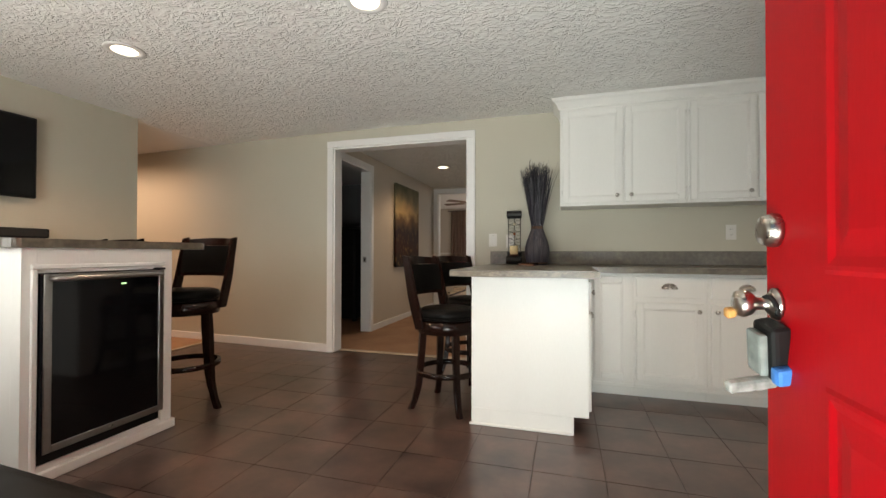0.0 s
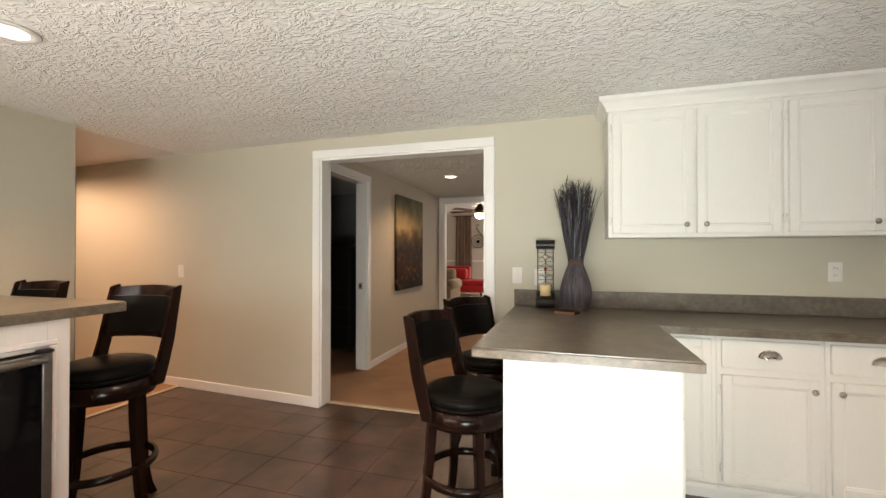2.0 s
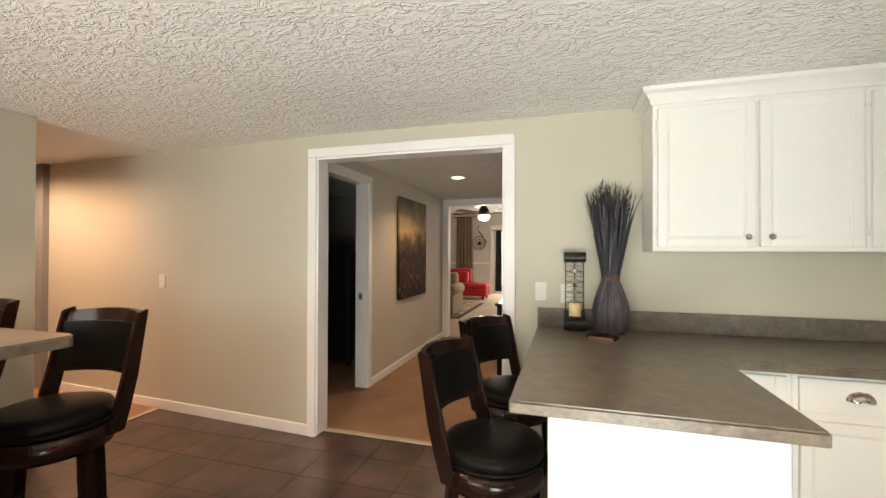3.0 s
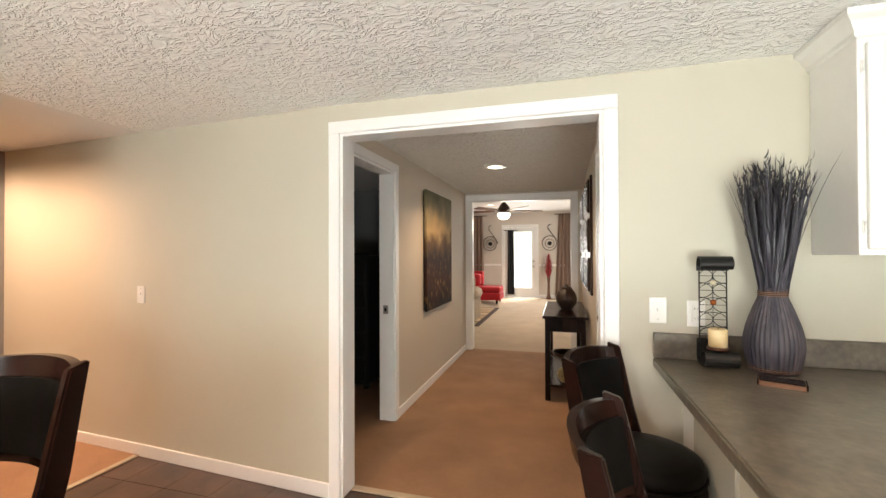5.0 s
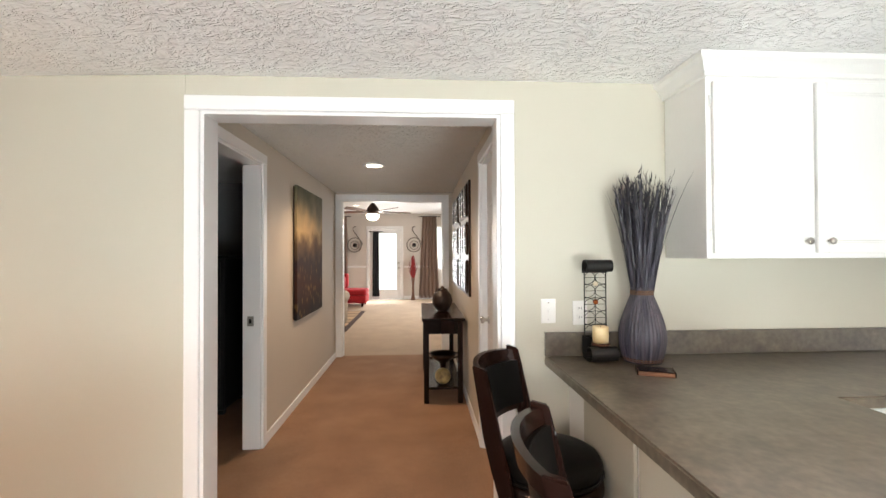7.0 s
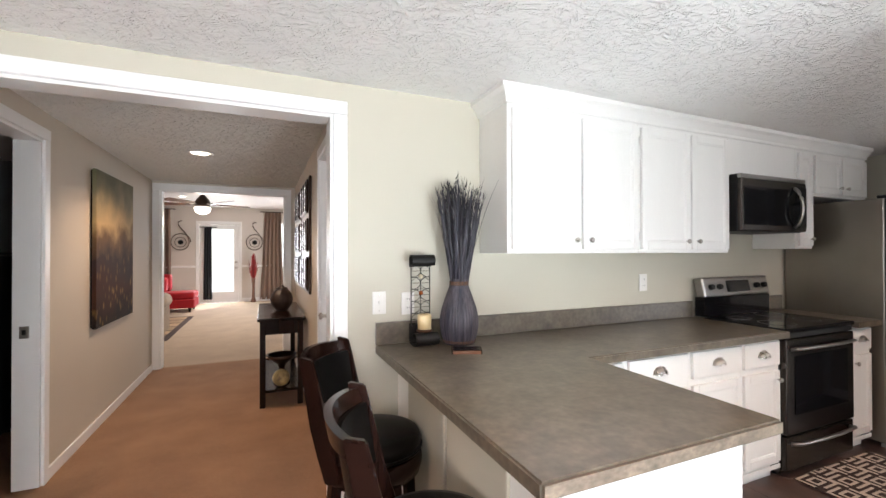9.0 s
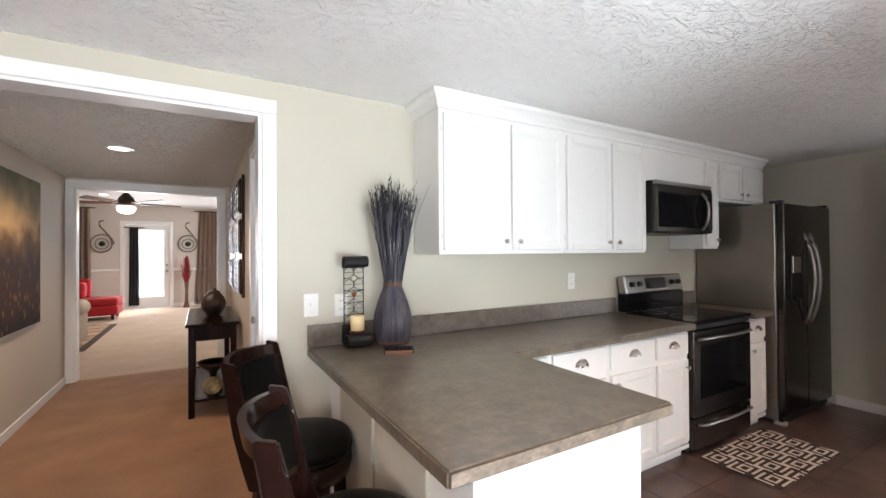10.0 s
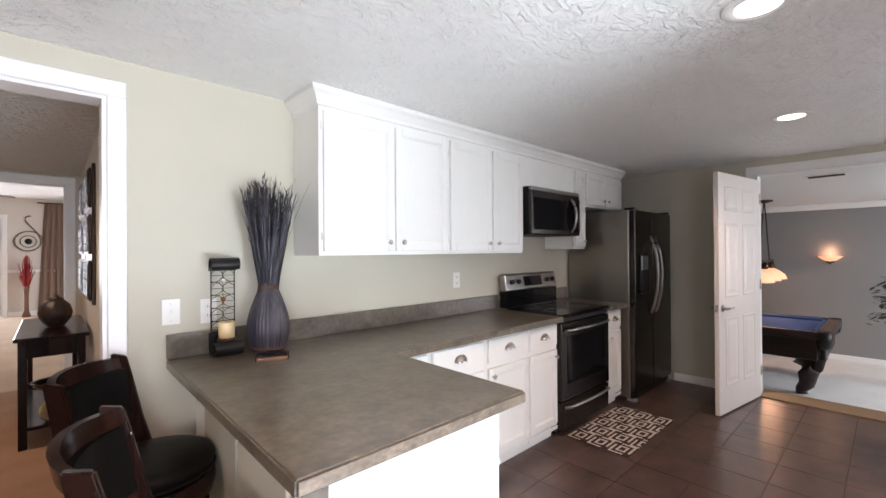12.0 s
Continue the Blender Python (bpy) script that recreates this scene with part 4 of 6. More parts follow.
box(bm, BX + 0.001, BX + 0.020, BY0 - 0.01, BY1 + 0.012, 0, 0.05, 0.006)
box(bm, LEFT + 0.016, BX + 0.020, BY1 + 0.001, BY1 + 0.013, 0, 0.05, 0.004)
part("base_moulding", bm, CAB, ob)
ob = thing("bar_counter", "dark grey-brown laminate bar top with rounded corners", "countertop")
bm = bmesh.new()
x0, x1, y0, y1, rr = LEFT + 0.002, -1.945, 1.02, 2.01, 0.06
pts = [(x0, y0)] + [(x1 - rr + rr * math.sin(radians(a)), y0 + rr - rr * math.cos(radians(a))) for a in range(0, 91, 15)] + [(x1 - rr + rr * math.cos(radians(a)), y1 - rr + rr * math.sin(radians(a))) for a in range(0, 91, 15)] + [(x0, y1)]
f = bm.faces.new([bm.verts.new((x, y, 1.021)) for x, y in pts])
r = bmesh.ops.extrude_face_region(bm, geom=[f])
bmesh.ops.translate(bm, vec=(0, 0, 0.04), verts=[v for v in r["geom"] if isinstance(v, bmesh.types.BMVert)])
bmesh.ops.bevel(bm, geom=[e for e in bm.edges if all(v.co.z > 1.05 for v in e.verts)], offset=0.005, segments=2, affect="EDGES")
part("slab", bm, LAMINATE, ob)

ob = thing("wine_cooler", "stainless framed wine cooler with black glass door in the bar", "appliance")
c0, c1 = BY0 + 0.057, BY1 - 0.077
part("body", B(BX - 0.058, BX + 0.002, c0, c1, 0.077, 0.908, bev=0.002), BLACK, ob)
d = part("door", B(BX + 0.004, BX + 0.032, c0 + 0.002, c1 - 0.002, 0.13, 0.905, bev=0.004), BLACKGLASS, ob, "black glass door")
bm = bmesh.new()
box(bm, BX + 0.033, BX + 0.040, c0 + 0.002, c0 + 0.034, 0.13, 0.905, 0.003)
box(bm, BX + 0.033, BX + 0.040, c1 - 0.034, c1 - 0.002, 0.13, 0.905, 0.003)
box(bm, BX + 0.033, BX + 0.040, c0 + 0.034, c1 - 0.034, 0.13, 0.162, 0.003)
box(bm, BX + 0.033, BX + 0.040, c0 + 0.034, c1 - 0.034, 0.875, 0.905, 0.003)
part("door_frame", bm, STEEL, d, "brushed stainless door frame")
part("handle", tube(bmesh.new(), [(BX + 0.04, c0 + 0.03, 0.885), (BX + 0.062, c0 + 0.035, 0.885), (BX + 0.065, (c0 + c1) / 2, 0.885), (BX + 0.062, c1 - 0.035, 0.885), (BX + 0.04, c1 - 0.03, 0.885)], 0.012, 10), STEEL, d, "bar handle")
part("hinge_cap", B(BX + 0.004, BX + 0.05, c1 - 0.04, c1 - 0.001, 0.907, 0.918, bev=0.003), BLACK, ob)
part("badge", B(BX + 0.041, BX + 0.0425, (c0 + c1) / 2 - 0.012, (c0 + c1) / 2 + 0.012, 0.145, 0.152), NICKEL, d)
part("status_light", B(BX + 0.0325, BX + 0.034, (c0 + c1) / 2 + 0.05, (c0 + c1) / 2 + 0.075, 0.842, 0.848), glow("green_led", (0.5, 1, 0.4), 3), d, "small green display")

# television and soundbar on the left wall
ob = thing("television", "flat black wall-mounted television, switched off", "television")
part("bezel", B(LEFT + 0.03, LEFT + 0.075, 0.96, 1.955, 1.39, 1.97, bev=0.006), BLACK, ob)
part("screen", B(LEFT + 0.0755, LEFT + 0.078, 0.975, 1.94, 1.405, 1.955), BLACKGLASS, ob, "dark glossy screen")
part("wall_bracket", B(LEFT + 0.0005, LEFT + 0.0295, 1.3, 1.66, 1.6, 1.8), BLACK, ob)
ob = thing("soundbar", "slim black soundbar mounted on the wall", "speaker")
part("cabinet", B(LEFT + 0.0005, LEFT + 0.09, 1.1, 2.03, 1.105, 1.175, bev=0.012, seg=2), BLACK, ob)
part("grille", B(LEFT + 0.0905, LEFT + 0.093, 1.12, 2.01, 1.115, 1.165), mat("black_cloth", (0.02, 0.02, 0.02), 0.9, bump=0.4, bump_scale=400), ob)

# ---- things on the worktop ----
REED = mat("dark_blue_brown_reed", (0.052, 0.048, 0.064), 0.4, dark=(0.012, 0.011, 0.015), scale=30, fine=0.3, fine_scale=80, stretch=(1, 1, 0.1), rand=0.45, island=True)
REED_BODY = mat("woven_reed_bundle", (0.095, 0.082, 0.092), 0.40, dark=(0.004, 0.006, 0.022), scale=32, fine=0.3, fine_scale=90, stretch=(1, 1, 0.06), bump=0.3, bump_scale=90)
TWINE = mat("brown_twine", (0.17, 0.085, 0.042), 0.8, scale=80, amount=0.4, bump=0.5, bump_scale=200)
ob = thing("reed_vase", "tall bundle of dark blue reeds tied into a vase shape", "vase", m=pose(-0.003, 3.497, CZ))
prof = [(0.076, 0.0), (0.082, 0.012), (0.091, 0.05), (0.098, 0.10), (0.096, 0.14), (0.088, 0.18), (0.076, 0.22), (0.063, 0.258), (0.050, 0.292), (0.044, 0.313), (0.046, 0.335)]
body = part("body", lathe(bmesh.new(), prof, 180, rib=0.045, ribs=36), REED_BODY, ob)
bm = bmesh.new()
for z in (0.306, 0.313, 0.320):
    tube(bm, ringpts(0.0475, z, 30), 0.0032, 6, closed=True)
part("neck_twine", bm, TWINE, ob, "brown twine wrapped round the neck")
bm = bmesh.new()
for z, r in ((0.012, 0.0835), (0.020, 0.0855)):
    tube(bm, ringpts(r, z, 40), 0.003, 6, closed=True)
part("base_twine", bm, TWINE, ob, "brown twine wrapped round the base")
rnd = random.Random(4)


def blade(bm, pts, w0, tw, taper=0.7):
    """A flat pointed blade along points, a slim diamond across."""
    rows = []
    m = len(pts) - 1
    for i, p in enumerate(pts):
        q = i / m
        w = w0 * (1 - q) ** taper + 0.0003
        sx = Vector((math.cos(tw + 0.6 * q), math.sin(tw + 0.6 * q), 0)) * w
        ux = Vector((-math.sin(tw + 0.6 * q), math.cos(tw + 0.6 * q), 0)) * w * 0.4
        rows.append([bm.verts.new(p + sx), bm.verts.new(p + ux), bm.verts.new(p - sx), bm.verts.new(p - ux)])
    for p, q in zip(rows, rows[1:]):
        for k in range(4):
            bm.faces.new((p[k], p[(k + 1) % 4], q[(k + 1) % 4], q[k]))


stems, heads = bmesh.new(), bmesh.new()
for k in range(170):
    a = rnd.uniform(0, 2 * math.pi)
    r0 = 0.042 * math.sqrt(rnd.random())
    stray = k < 16
    h = rnd.uniform(0.46, 0.58) if stray else rnd.triangular(0.34, 0.59, 0.50)
    out = rnd.uniform(0.11, 0.16) if stray else 1.2 * r0 + rnd.uniform(0.0, 0.05)
    if math.sin(a) > 0:
        out *= 1 - 0.45 * math.sin(a)
    bend = rnd.uniform(0.0, 0.05) if stray else rnd.uniform(-0.012, 0.018)
    sway, ph, tw = rnd.uniform(0.002, 0.012), rnd.uniform(0, 6.3), rnd.uniform(0, math.pi)
    pts = []
    for i in range(9):
        q = i / 8
        rr = r0 + out * q ** 1.08 + bend * q ** 4
        sd = sway * math.sin(5 * q + ph)
        pts.append(Vector((rr * math.cos(a) - sd * math.sin(a), rr * math.sin(a) + sd * math.cos(a), 0.30 + h * q - 0.6 * bend * q ** 5)))
    blade(stems, pts, rnd.uniform(0.0026, 0.004) if stray else rnd.uniform(0.0045, 0.0095), tw, 0.6)
    # ragged seed head on the upper part
    for i in range(0 if stray else rnd.randint(6, 11)):
        q = rnd.uniform(0.55, 0.99)
        p = pts[min(7, int(q * 8))].lerp(pts[min(8, int(q * 8) + 1)], q * 8 % 1)
        b = a + rnd.uniform(-2.2, 2.2)
        L = rnd.uniform(0.018, 0.045)
        d = Vector((math.cos(b) * 0.33, math.sin(b) * 0.33, 1.0)).normalized() * L
        o = Vector((math.cos(b), math.sin(b), 0)) * L * 0.12
        blade(heads, [p, p + d * 0.5 + o, p + d], rnd.uniform(0.0016, 0.0038), rnd.uniform(0, 3.1), 0.8)
tagged(part("reeds", stems, REED, ob, "spray of dark blue-grey reeds"), kind="stuff")
HEADS = mat("dark_seed_head", (0.022, 0.020, 0.027), 0.6, dark=(0.008, 0.007, 0.010), scale=30, fine=0.3, fine_scale=80, rand=0.5, island=True)
tagged(part("seed_head", heads, HEADS, ob, "ragged near-black reed tips"), kind="stuff")

IRON = mat("black_iron", (0.014, 0.013, 0.012), 0.35, 0.4, scale=20, amount=0.3, bump=0.15, bump_scale=120)
WAX = mat("cream_wax", (0.80, 0.68, 0.42), 0.45, dark=(0.62, 0.44, 0.20), scale=12)
ob = thing("candle_sconce", "black iron scroll candle holder with wire lattice on the worktop", "candle holder", m=pose(-0.200, 3.550, CZ, 0, 0, 2))
bm = bmesh.new()


def band(bm, pts, x0, x1, t=0.003):
    """A bent sheet strip along (y, z) points."""
    a = [(bm.verts.new((x0, y, z)), bm.verts.new((x1, y, z))) for y, z in pts]
    n = len(pts)
    b = []
    for i, (y, z) in enumerate(pts):
        d = Vector((pts[min(i + 1, n - 1)][0] - pts[max(i - 1, 0)][0], pts[min(i + 1, n - 1)][1] - pts[max(i - 1, 0)][1])).normalized()
        b.append((bm.verts.new((x0, y - d.y * t, z + d.x * t)), bm.verts.new((x1, y - d.y * t, z + d.x * t))))
    for i in range(n - 1):
        for p, q in (((a[i][0], a[i][1], a[i + 1][1], a[i + 1][0]), 1), ((b[i][0], b[i][1], b[i + 1][1], b[i + 1][0]), 1), ((a[i][0], b[i][0], b[i + 1][0], a[i + 1][0]), 1), ((a[i][1], b[i][1], b[i + 1][1], a[i + 1][1]), 1)):
            bm.faces.new(p).smooth = False
    return bm


top = [(0.030, 0.425)] + [(0.0 - 0.030 + 0.030 * math.cos(radians(a)), 0.432 + 0.030 * math.sin(radians(a))) for a in range(0, 260, 20)]
part("top_scroll", band(bmesh.new(), [(0.001, 0.40)] + top[1:], -0.062, 0.062), IRON, ob)
bot = [(0.0, 0.11), (0.0, 0.03), (-0.02, 0.012), (-0.06, 0.010)] + [(-0.075 - 0.030 * math.sin(radians(a)), 0.040 - 0.030 * math.cos(radians(a))) for a in range(0, 280, 20)]
part("bottom_scroll", band(bmesh.new(), bot, -0.062, 0.062), IRON, ob)
bm = bmesh.new()
for x in (-0.052, 0.052):
    tube(bm, [(x, -0.004, 0.10), (x, -0.004, 0.41)], 0.0028, 6)
tube(bm, [(0, -0.004, 0.10), (0, -0.004, 0.41)], 0.0016, 6)
for i in range(5):
    z = 0.13 + 0.062 * i
    for sx in (-1, 1):
        tube(bm, [(sx * (0.052 - 0.052 * math.sin(radians(q))), -0.004, z + 0.033 * math.cos(radians(q))) for q in range(0, 181, 20)], 0.0018, 6)
    tube(bm, [(-0.052, -0.004, z), (0.052, -0.004, z)], 0.0014, 6)
    for sx in (-1, 1):
        tube(bm, [(sx * 0.052 * math.cos(radians(q)), -0.004, z + 0.031 * math.sin(radians(q))) for q in range(0, 181, 20)], 0.0016, 6)
part("wire_lattice", bm, IRON, ob, "black wire lattice of crossed loops")
for z, m in ((0.35, mat("clear_bead", (0.8, 0.7, 0.5), 0.1)), (0.265, mat("amber_bead", (0.30, 0.08, 0.02), 0.1))):
    bm = bmesh.new()
    bmesh.ops.create_icosphere(bm, subdivisions=2, radius=0.012, matrix=Matrix.Translation((0, -0.008, z)))
    part("glass_bead", bm, m, ob, smooth=True)
bm = bmesh.new()
cyl(bm, (0, -0.055, 0.075), 0.040, 0.012)
cyl(bm, (0, -0.055, 0.012), 0.010, 0.063)
tube(bm, [(0, -0.004, 0.09), (0, -0.03, 0.08)], 0.006, 8)
part("candle_cup", bm, mat("brown_metal_cup", (0.10, 0.04, 0.02), 0.35, 0.5), ob, "brown metal candle cup")
c = part("candle", lathe(bmesh.new(), [(0.034, 0.0875), (0.035, 0.12), (0.035, 0.158), (0.031, 0.162), (0.024, 0.156), (0.004, 0.155)], 28, (0, -0.055, 0)), WAX, ob, "two-tone cream pillar candle")
part("wick", tube(bmesh.new(), [(0, -0.055, 0.155), (0.002, -0.055, 0.167)], 0.0012, 6), BLACK, c)

ob = thing("wooden_tray", "small dark wooden tray lying on the worktop", "tray", m=pose(-0.062, 3.292, CZ, 0, 0, -22))
bm = bmesh.new()
box(bm, -0.066, 0.066, -0.04, 0.04, 0.0, 0.016, 0.002)
part("base", bm, mat("mid_brown_wood", (0.22, 0.095, 0.045), 0.4, scale=20, amount=0.4, stretch=(0.2, 1, 1)), ob)
part("top", B(-0.064, 0.064, -0.038, 0.038, 0.0162, 0.0205, bev=0.0015), WOOD, ob, "dark stained top")
for s in (-1, 1):
    part("corner_trim", B(s * 0.0685 - 0.002, s * 0.0685 + 0.002, -0.04, 0.04, 0.0, 0.021, bev=0.001), WOOD, ob)

# rug: dark with cream key pattern
ob = thing("kitchen_rug", "dark brown rug with a cream geometric key pattern", "rug", m=pose(2.00, 2.555, 0.0))
RW, RH = 0.86, 0.46
RUG_D = mat("dark_brown_rug_pile", (0.045, 0.024, 0.018), 0.95, scale=20, amount=0.3, fine=0.3, fine_scale=300, bump=0.8, bump_scale=400)
RUG_C = mat("cream_rug_pile", (0.62, 0.52, 0.42), 0.95, scale=20, amount=0.15, fine=0.2, fine_scale=300, bump=0.8, bump_scale=400)
part("backing", B(0, RW, 0, RH, 0.001, 0.008, bev=0.002), RUG_D, ob)
bm = bmesh.new()
w = 0.0135


def bar(x0, x1, y0, y1):
    x0, x1, y0, y1 = max(x0, 0.002), min(x1, RW - 0.002), max(y0, 0.002), min(y1, RH - 0.002)
    if x1 - x0 > 0.004 and y1 - y0 > 0.004:
        box(bm, x0, x1, y0, y1, 0.0085, 0.011)


# small square rings, each held by two hooks, every other row shifted by half
px, py = RW / 5, RH / 3
for i in range(-1, 6):
    for j in range(-1, 4):
        cx, cy = (i + 0.5) * px, (j + 0.5 + (0.5 if i % 2 else 0)) * py
        a, b = px * 0.25, py * 0.21
        bar(cx - a, cx + a, cy - b, cy - b + w)
        bar(cx - a, cx + a, cy + b - w, cy + b)
        bar(cx - a, cx - a + w, cy - b + w, cy + b - w)
        bar(cx + a - w, cx + a, cy - b + w, cy + b - w)
        A, Bq = px * 0.49, py * 0.44
        bar(cx - A, cx + a, cy + Bq - w, cy + Bq)
        bar(cx - A, cx - A + w, cy - b, cy + Bq - w)
        bar(cx - a, cx + A, cy - Bq, cy - Bq + w)
        bar(cx + A - w, cx + A, cy - Bq + w, cy + b)
part("key_pattern", bm, RUG_C, ob, "cream key pattern in the pile")


# ---- doors ----
def panel_door(width, height, t, material, panels, name, label, m):
    """A panelled leaf in its own xz plane: hinge edge at x=0, thickness along y."""
    ob = thing(name, label, "door", m=m)
    bm = bmesh.new()
    box(bm, 0, width, -t / 2, t / 2, 0, height, 0.002)
    leaf = part("leaf", bm, material, ob)
    for s in (-1, 1):
        for x0, x1, z0, z1 in panels:
            bm = bmesh.new()
            y = s * t / 2
            rings = []
            for k, h in ((0, 0.0004), (0.007, 0.0042), (0.014, 0.0042), (0.028, 0.0008), (0.038, 0.0008), (0.066, 0.0048)):
                rings.append([bm.verts.new(p) for p in ((x0 + k, y + s * h, z0 + k), (x1 - k, y + s * h, z0 + k), (x1 - k, y + s * h, z1 - k), (x0 + k, y + s * h, z1 - k))])
            for p, q in zip(rings, rings[1:]):
                for a in range(4):
                    bm.faces.new((p[a], p[(a + 1) % 4], q[(a + 1) % 4], q[a]))
            bm.faces.new(rings[-1])
            if s > 0:
                bmesh.ops.reverse_faces(bm, faces=bm.faces)
            part("panel", bm, material, leaf)
    return ob


def six_panels(w, h):
    a, b, c, d = 0.115, w / 2 - 0.045, w / 2 + 0.045, w - 0.115
    out = []
    for z0, z1 in ((0.22, 0.80), (0.97, 1.60), (1.70, h - 0.11)):
        out += [(a, b, z0, z1), (c, d, z0, z1)]
    return out


W = 0.84
white = panel_door(W, 2.02, 0.036, DOORWHITE, six_panels(W, 2.02), "interior_door", "white six-panel interior door standing open with lever handles", pose(4.045, 2.205, 0.012, 0, 0, 171))
for s in (-1, 1):
    bm = bmesh.new()
    lathe(bm, [(0.031, 0), (0.031, 0.006), (0.013, 0.012), (0.012, 0.045)], 20)
    bmesh.ops.transform(bm, matrix=Matrix.Translation((W - 0.065, s * 0.0185, 0.885)) @ Matrix.Rotation(radians(-90 * s), 4, "X"), verts=bm.verts)
    y = s * 0.063
    tube(bm, [(W - 0.065, y - s * 0.008, 0.885), (W - 0.075, y, 0.887), (W - 0.12, y, 0.890), (W - 0.17, y - s * 0.004, 0.884)], [0.011, 0.011, 0.009, 0.007], 10)
    part("lever_handle", bm, NICKEL, white, "satin nickel lever handle")
part("latch_plate", B(W + 0.0005, W + 0.002, -0.012, 0.012, 0.855, 0.915), NICKEL, white)
for z in (0.2, 1.0, 1.8):
    part("hinge", cyl(bmesh.new(), (-0.006, 0.018, z), 0.006, 0.09, n=10), NICKEL, white)

# red entry door, swung in against the room
RWD = 0.86
RP = [(0.13, RWD - 0.20, 0.20, 0.78), (0.13, RWD - 0.20, 0.955, 1.84)]
red = panel_door(RWD, 2.03, 0.042, RED, RP, "entry_door", "glossy red panelled entry door standing open with keys hanging", pose(0.640, 0.026, 0.012, 0, 0, 90))
# deadbolt
bm = bmesh.new()
lathe(bm, [(0.032, 0), (0.033, 0.008), (0.029, 0.020), (0.026, 0.026), (0.012, 0.028)], 28)
bmesh.ops.transform(bm, matrix=Matrix.Translation((RWD - 0.045, 0.0215, 1.032)) @ Matrix.Rotation(radians(-90), 4, "X"), verts=bm.verts)
db = part("deadbolt", bm, NICKEL, red, "brushed nickel deadbolt cylinder")
bm = bmesh.new()
lathe(bm, [(0.030, 0), (0.031, 0.006), (0.020, 0.014), (0.012, 0.020), (0.012, 0.036), (0.022, 0.044), (0.027, 0.056), (0.024, 0.068), (0.012, 0.074)], 28)
bmesh.ops.transform(bm, matrix=Matrix.Translation((RWD - 0.045, 0.0215, 0.890)) @ Matrix.Rotation(radians(-90), 4, "X"), verts=bm.verts)
part("door_knob", bm, NICKEL, red, "satin nickel entry knob")
# things hanging on the knob
ob = thing("key_lockbox", "black key lockbox with clear cover hanging on the door knob", "lockbox", m=pose(0.592, 0.848, 0.902, 14, -10, 10))
part("shackle", tube(bmesh.new(), [(0.006 + 0.0, 0.036 * math.sin(radians(a)) * 0.6 - 0.02, 0.024 * math.cos(radians(a)) - 0.005 - (0.0 if abs(a) < 90 else 0.0)) for a in range(-100, 101, 20)], 0.0045, 8), BLACK, ob)
bm = B(-0.024, 0.012, -0.072, -0.012, -0.130, -0.022, bev=0.011, seg=3)
part("case", bm, BLACK, ob, "black rubber case")
part("dial_cover", B(-0.040, -0.0245, -0.062, -0.020, -0.120, -0.035, bev=0.006, seg=2), mat("smoky_clear_plastic", (0.25, 0.28, 0.26), 0.15, scale=30, amount=0.4), ob, "smoky clear cover")
part("blue_cap", B(-0.028, 0.010, -0.090, -0.066, -0.128, -0.094, bev=0.008, seg=2), mat("bright_blue_plastic", (0.05, 0.22, 0.62), 0.4), ob, "bright blue plastic cap")
bm = B(-0.092, -0.002, -0.055, -0.030, -0.155, -0.131, bev=0.010, seg=3)
part("clear_vial", bm, mat("clear_grey_plastic", (0.42, 0.43, 0.40), 0.12, scale=40, amount=0.6), ob, "clear plastic vial")
part("key_tag", B(-0.062, -0.044, -0.004, 0.012, -0.022, -0.002, bev=0.003), mat("orange_tag", (0.55, 0.28, 0.08), 0.5), ob, "orange key tag")

# hall doors
hd = panel_door(HE1 - HE0 - 0.036, 2.015, 0.036, DOORWHITE, six_panels(HE1 - HE0 - 0.036, 2.0), "hall_door", "white six-panel hallway door, closed, with round knob", pose(HALL_R + 0.055, HE0 + 0.018, 0.014, 0, 0, 90))
bm = bmesh.new()
lathe(bm, [(0.028, 0), (0.028, 0.005), (0.010, 0.012), (0.012, 0.03), (0.026, 0.042), (0.024, 0.056), (0.008, 0.06)], 20)
bmesh.ops.transform(bm, matrix=Matrix.Translation((HE1 - HE0 - 0.10, 0.0185, 0.92)) @ Matrix.Rotation(radians(-90), 4, "X"), verts=bm.verts)
part("knob", bm, NICKEL, hd, "satin nickel knob")
sp = thing("strike_plate", "small steel strike plate on the door jamb", "hardware")
part("plate", B(HALL_L - 0.09, HALL_L - 0.045, HD1 - 0.0185, HD1 - 0.0165, 0.885, 0.955, bev=0.0005), STEEL, sp)
part("latch_hole", B(HALL_L - 0.078, HALL_L - 0.060, HD1 - 0.0195, HD1 - 0.0188, 0.905, 0.935), BLACK, sp)

# dark room: tall black dresser
ob = thing("tall_dresser", "tall black wooden dresser in the unlit room", "dresser")
DX, DY = -3.75, 5.35
part("body", B(DX, DX + 1.05, DY, DY + 0.5, 0.05, 1.36, bev=0.008), mat("black_lacquer", (0.010, 0.009, 0.009), 0.35, scale=10, amount=0.3), ob)
part("top", B(DX - 0.02, DX + 1.07, DY - 0.02, DY + 0.51, 1.361, 1.385, bev=0.006), bpy.data.materials["black_lacquer"], ob)
for k in range(5):
    d = part("drawer", B(DX + 0.03, DX + 1.02, DY - 0.016, DY - 0.001, 0.09 + k * 0.25, 0.325 + k * 0.25, bev=0.004), bpy.data.materials["black_lacquer"], ob)
    for x in (0.3, 0.75):
        part("pull", cyl(bmesh.new(), (DX + x, DY - 0.017, 0.21 + k * 0.25), 0.012, -0.02, "y", 12), IRON, d)
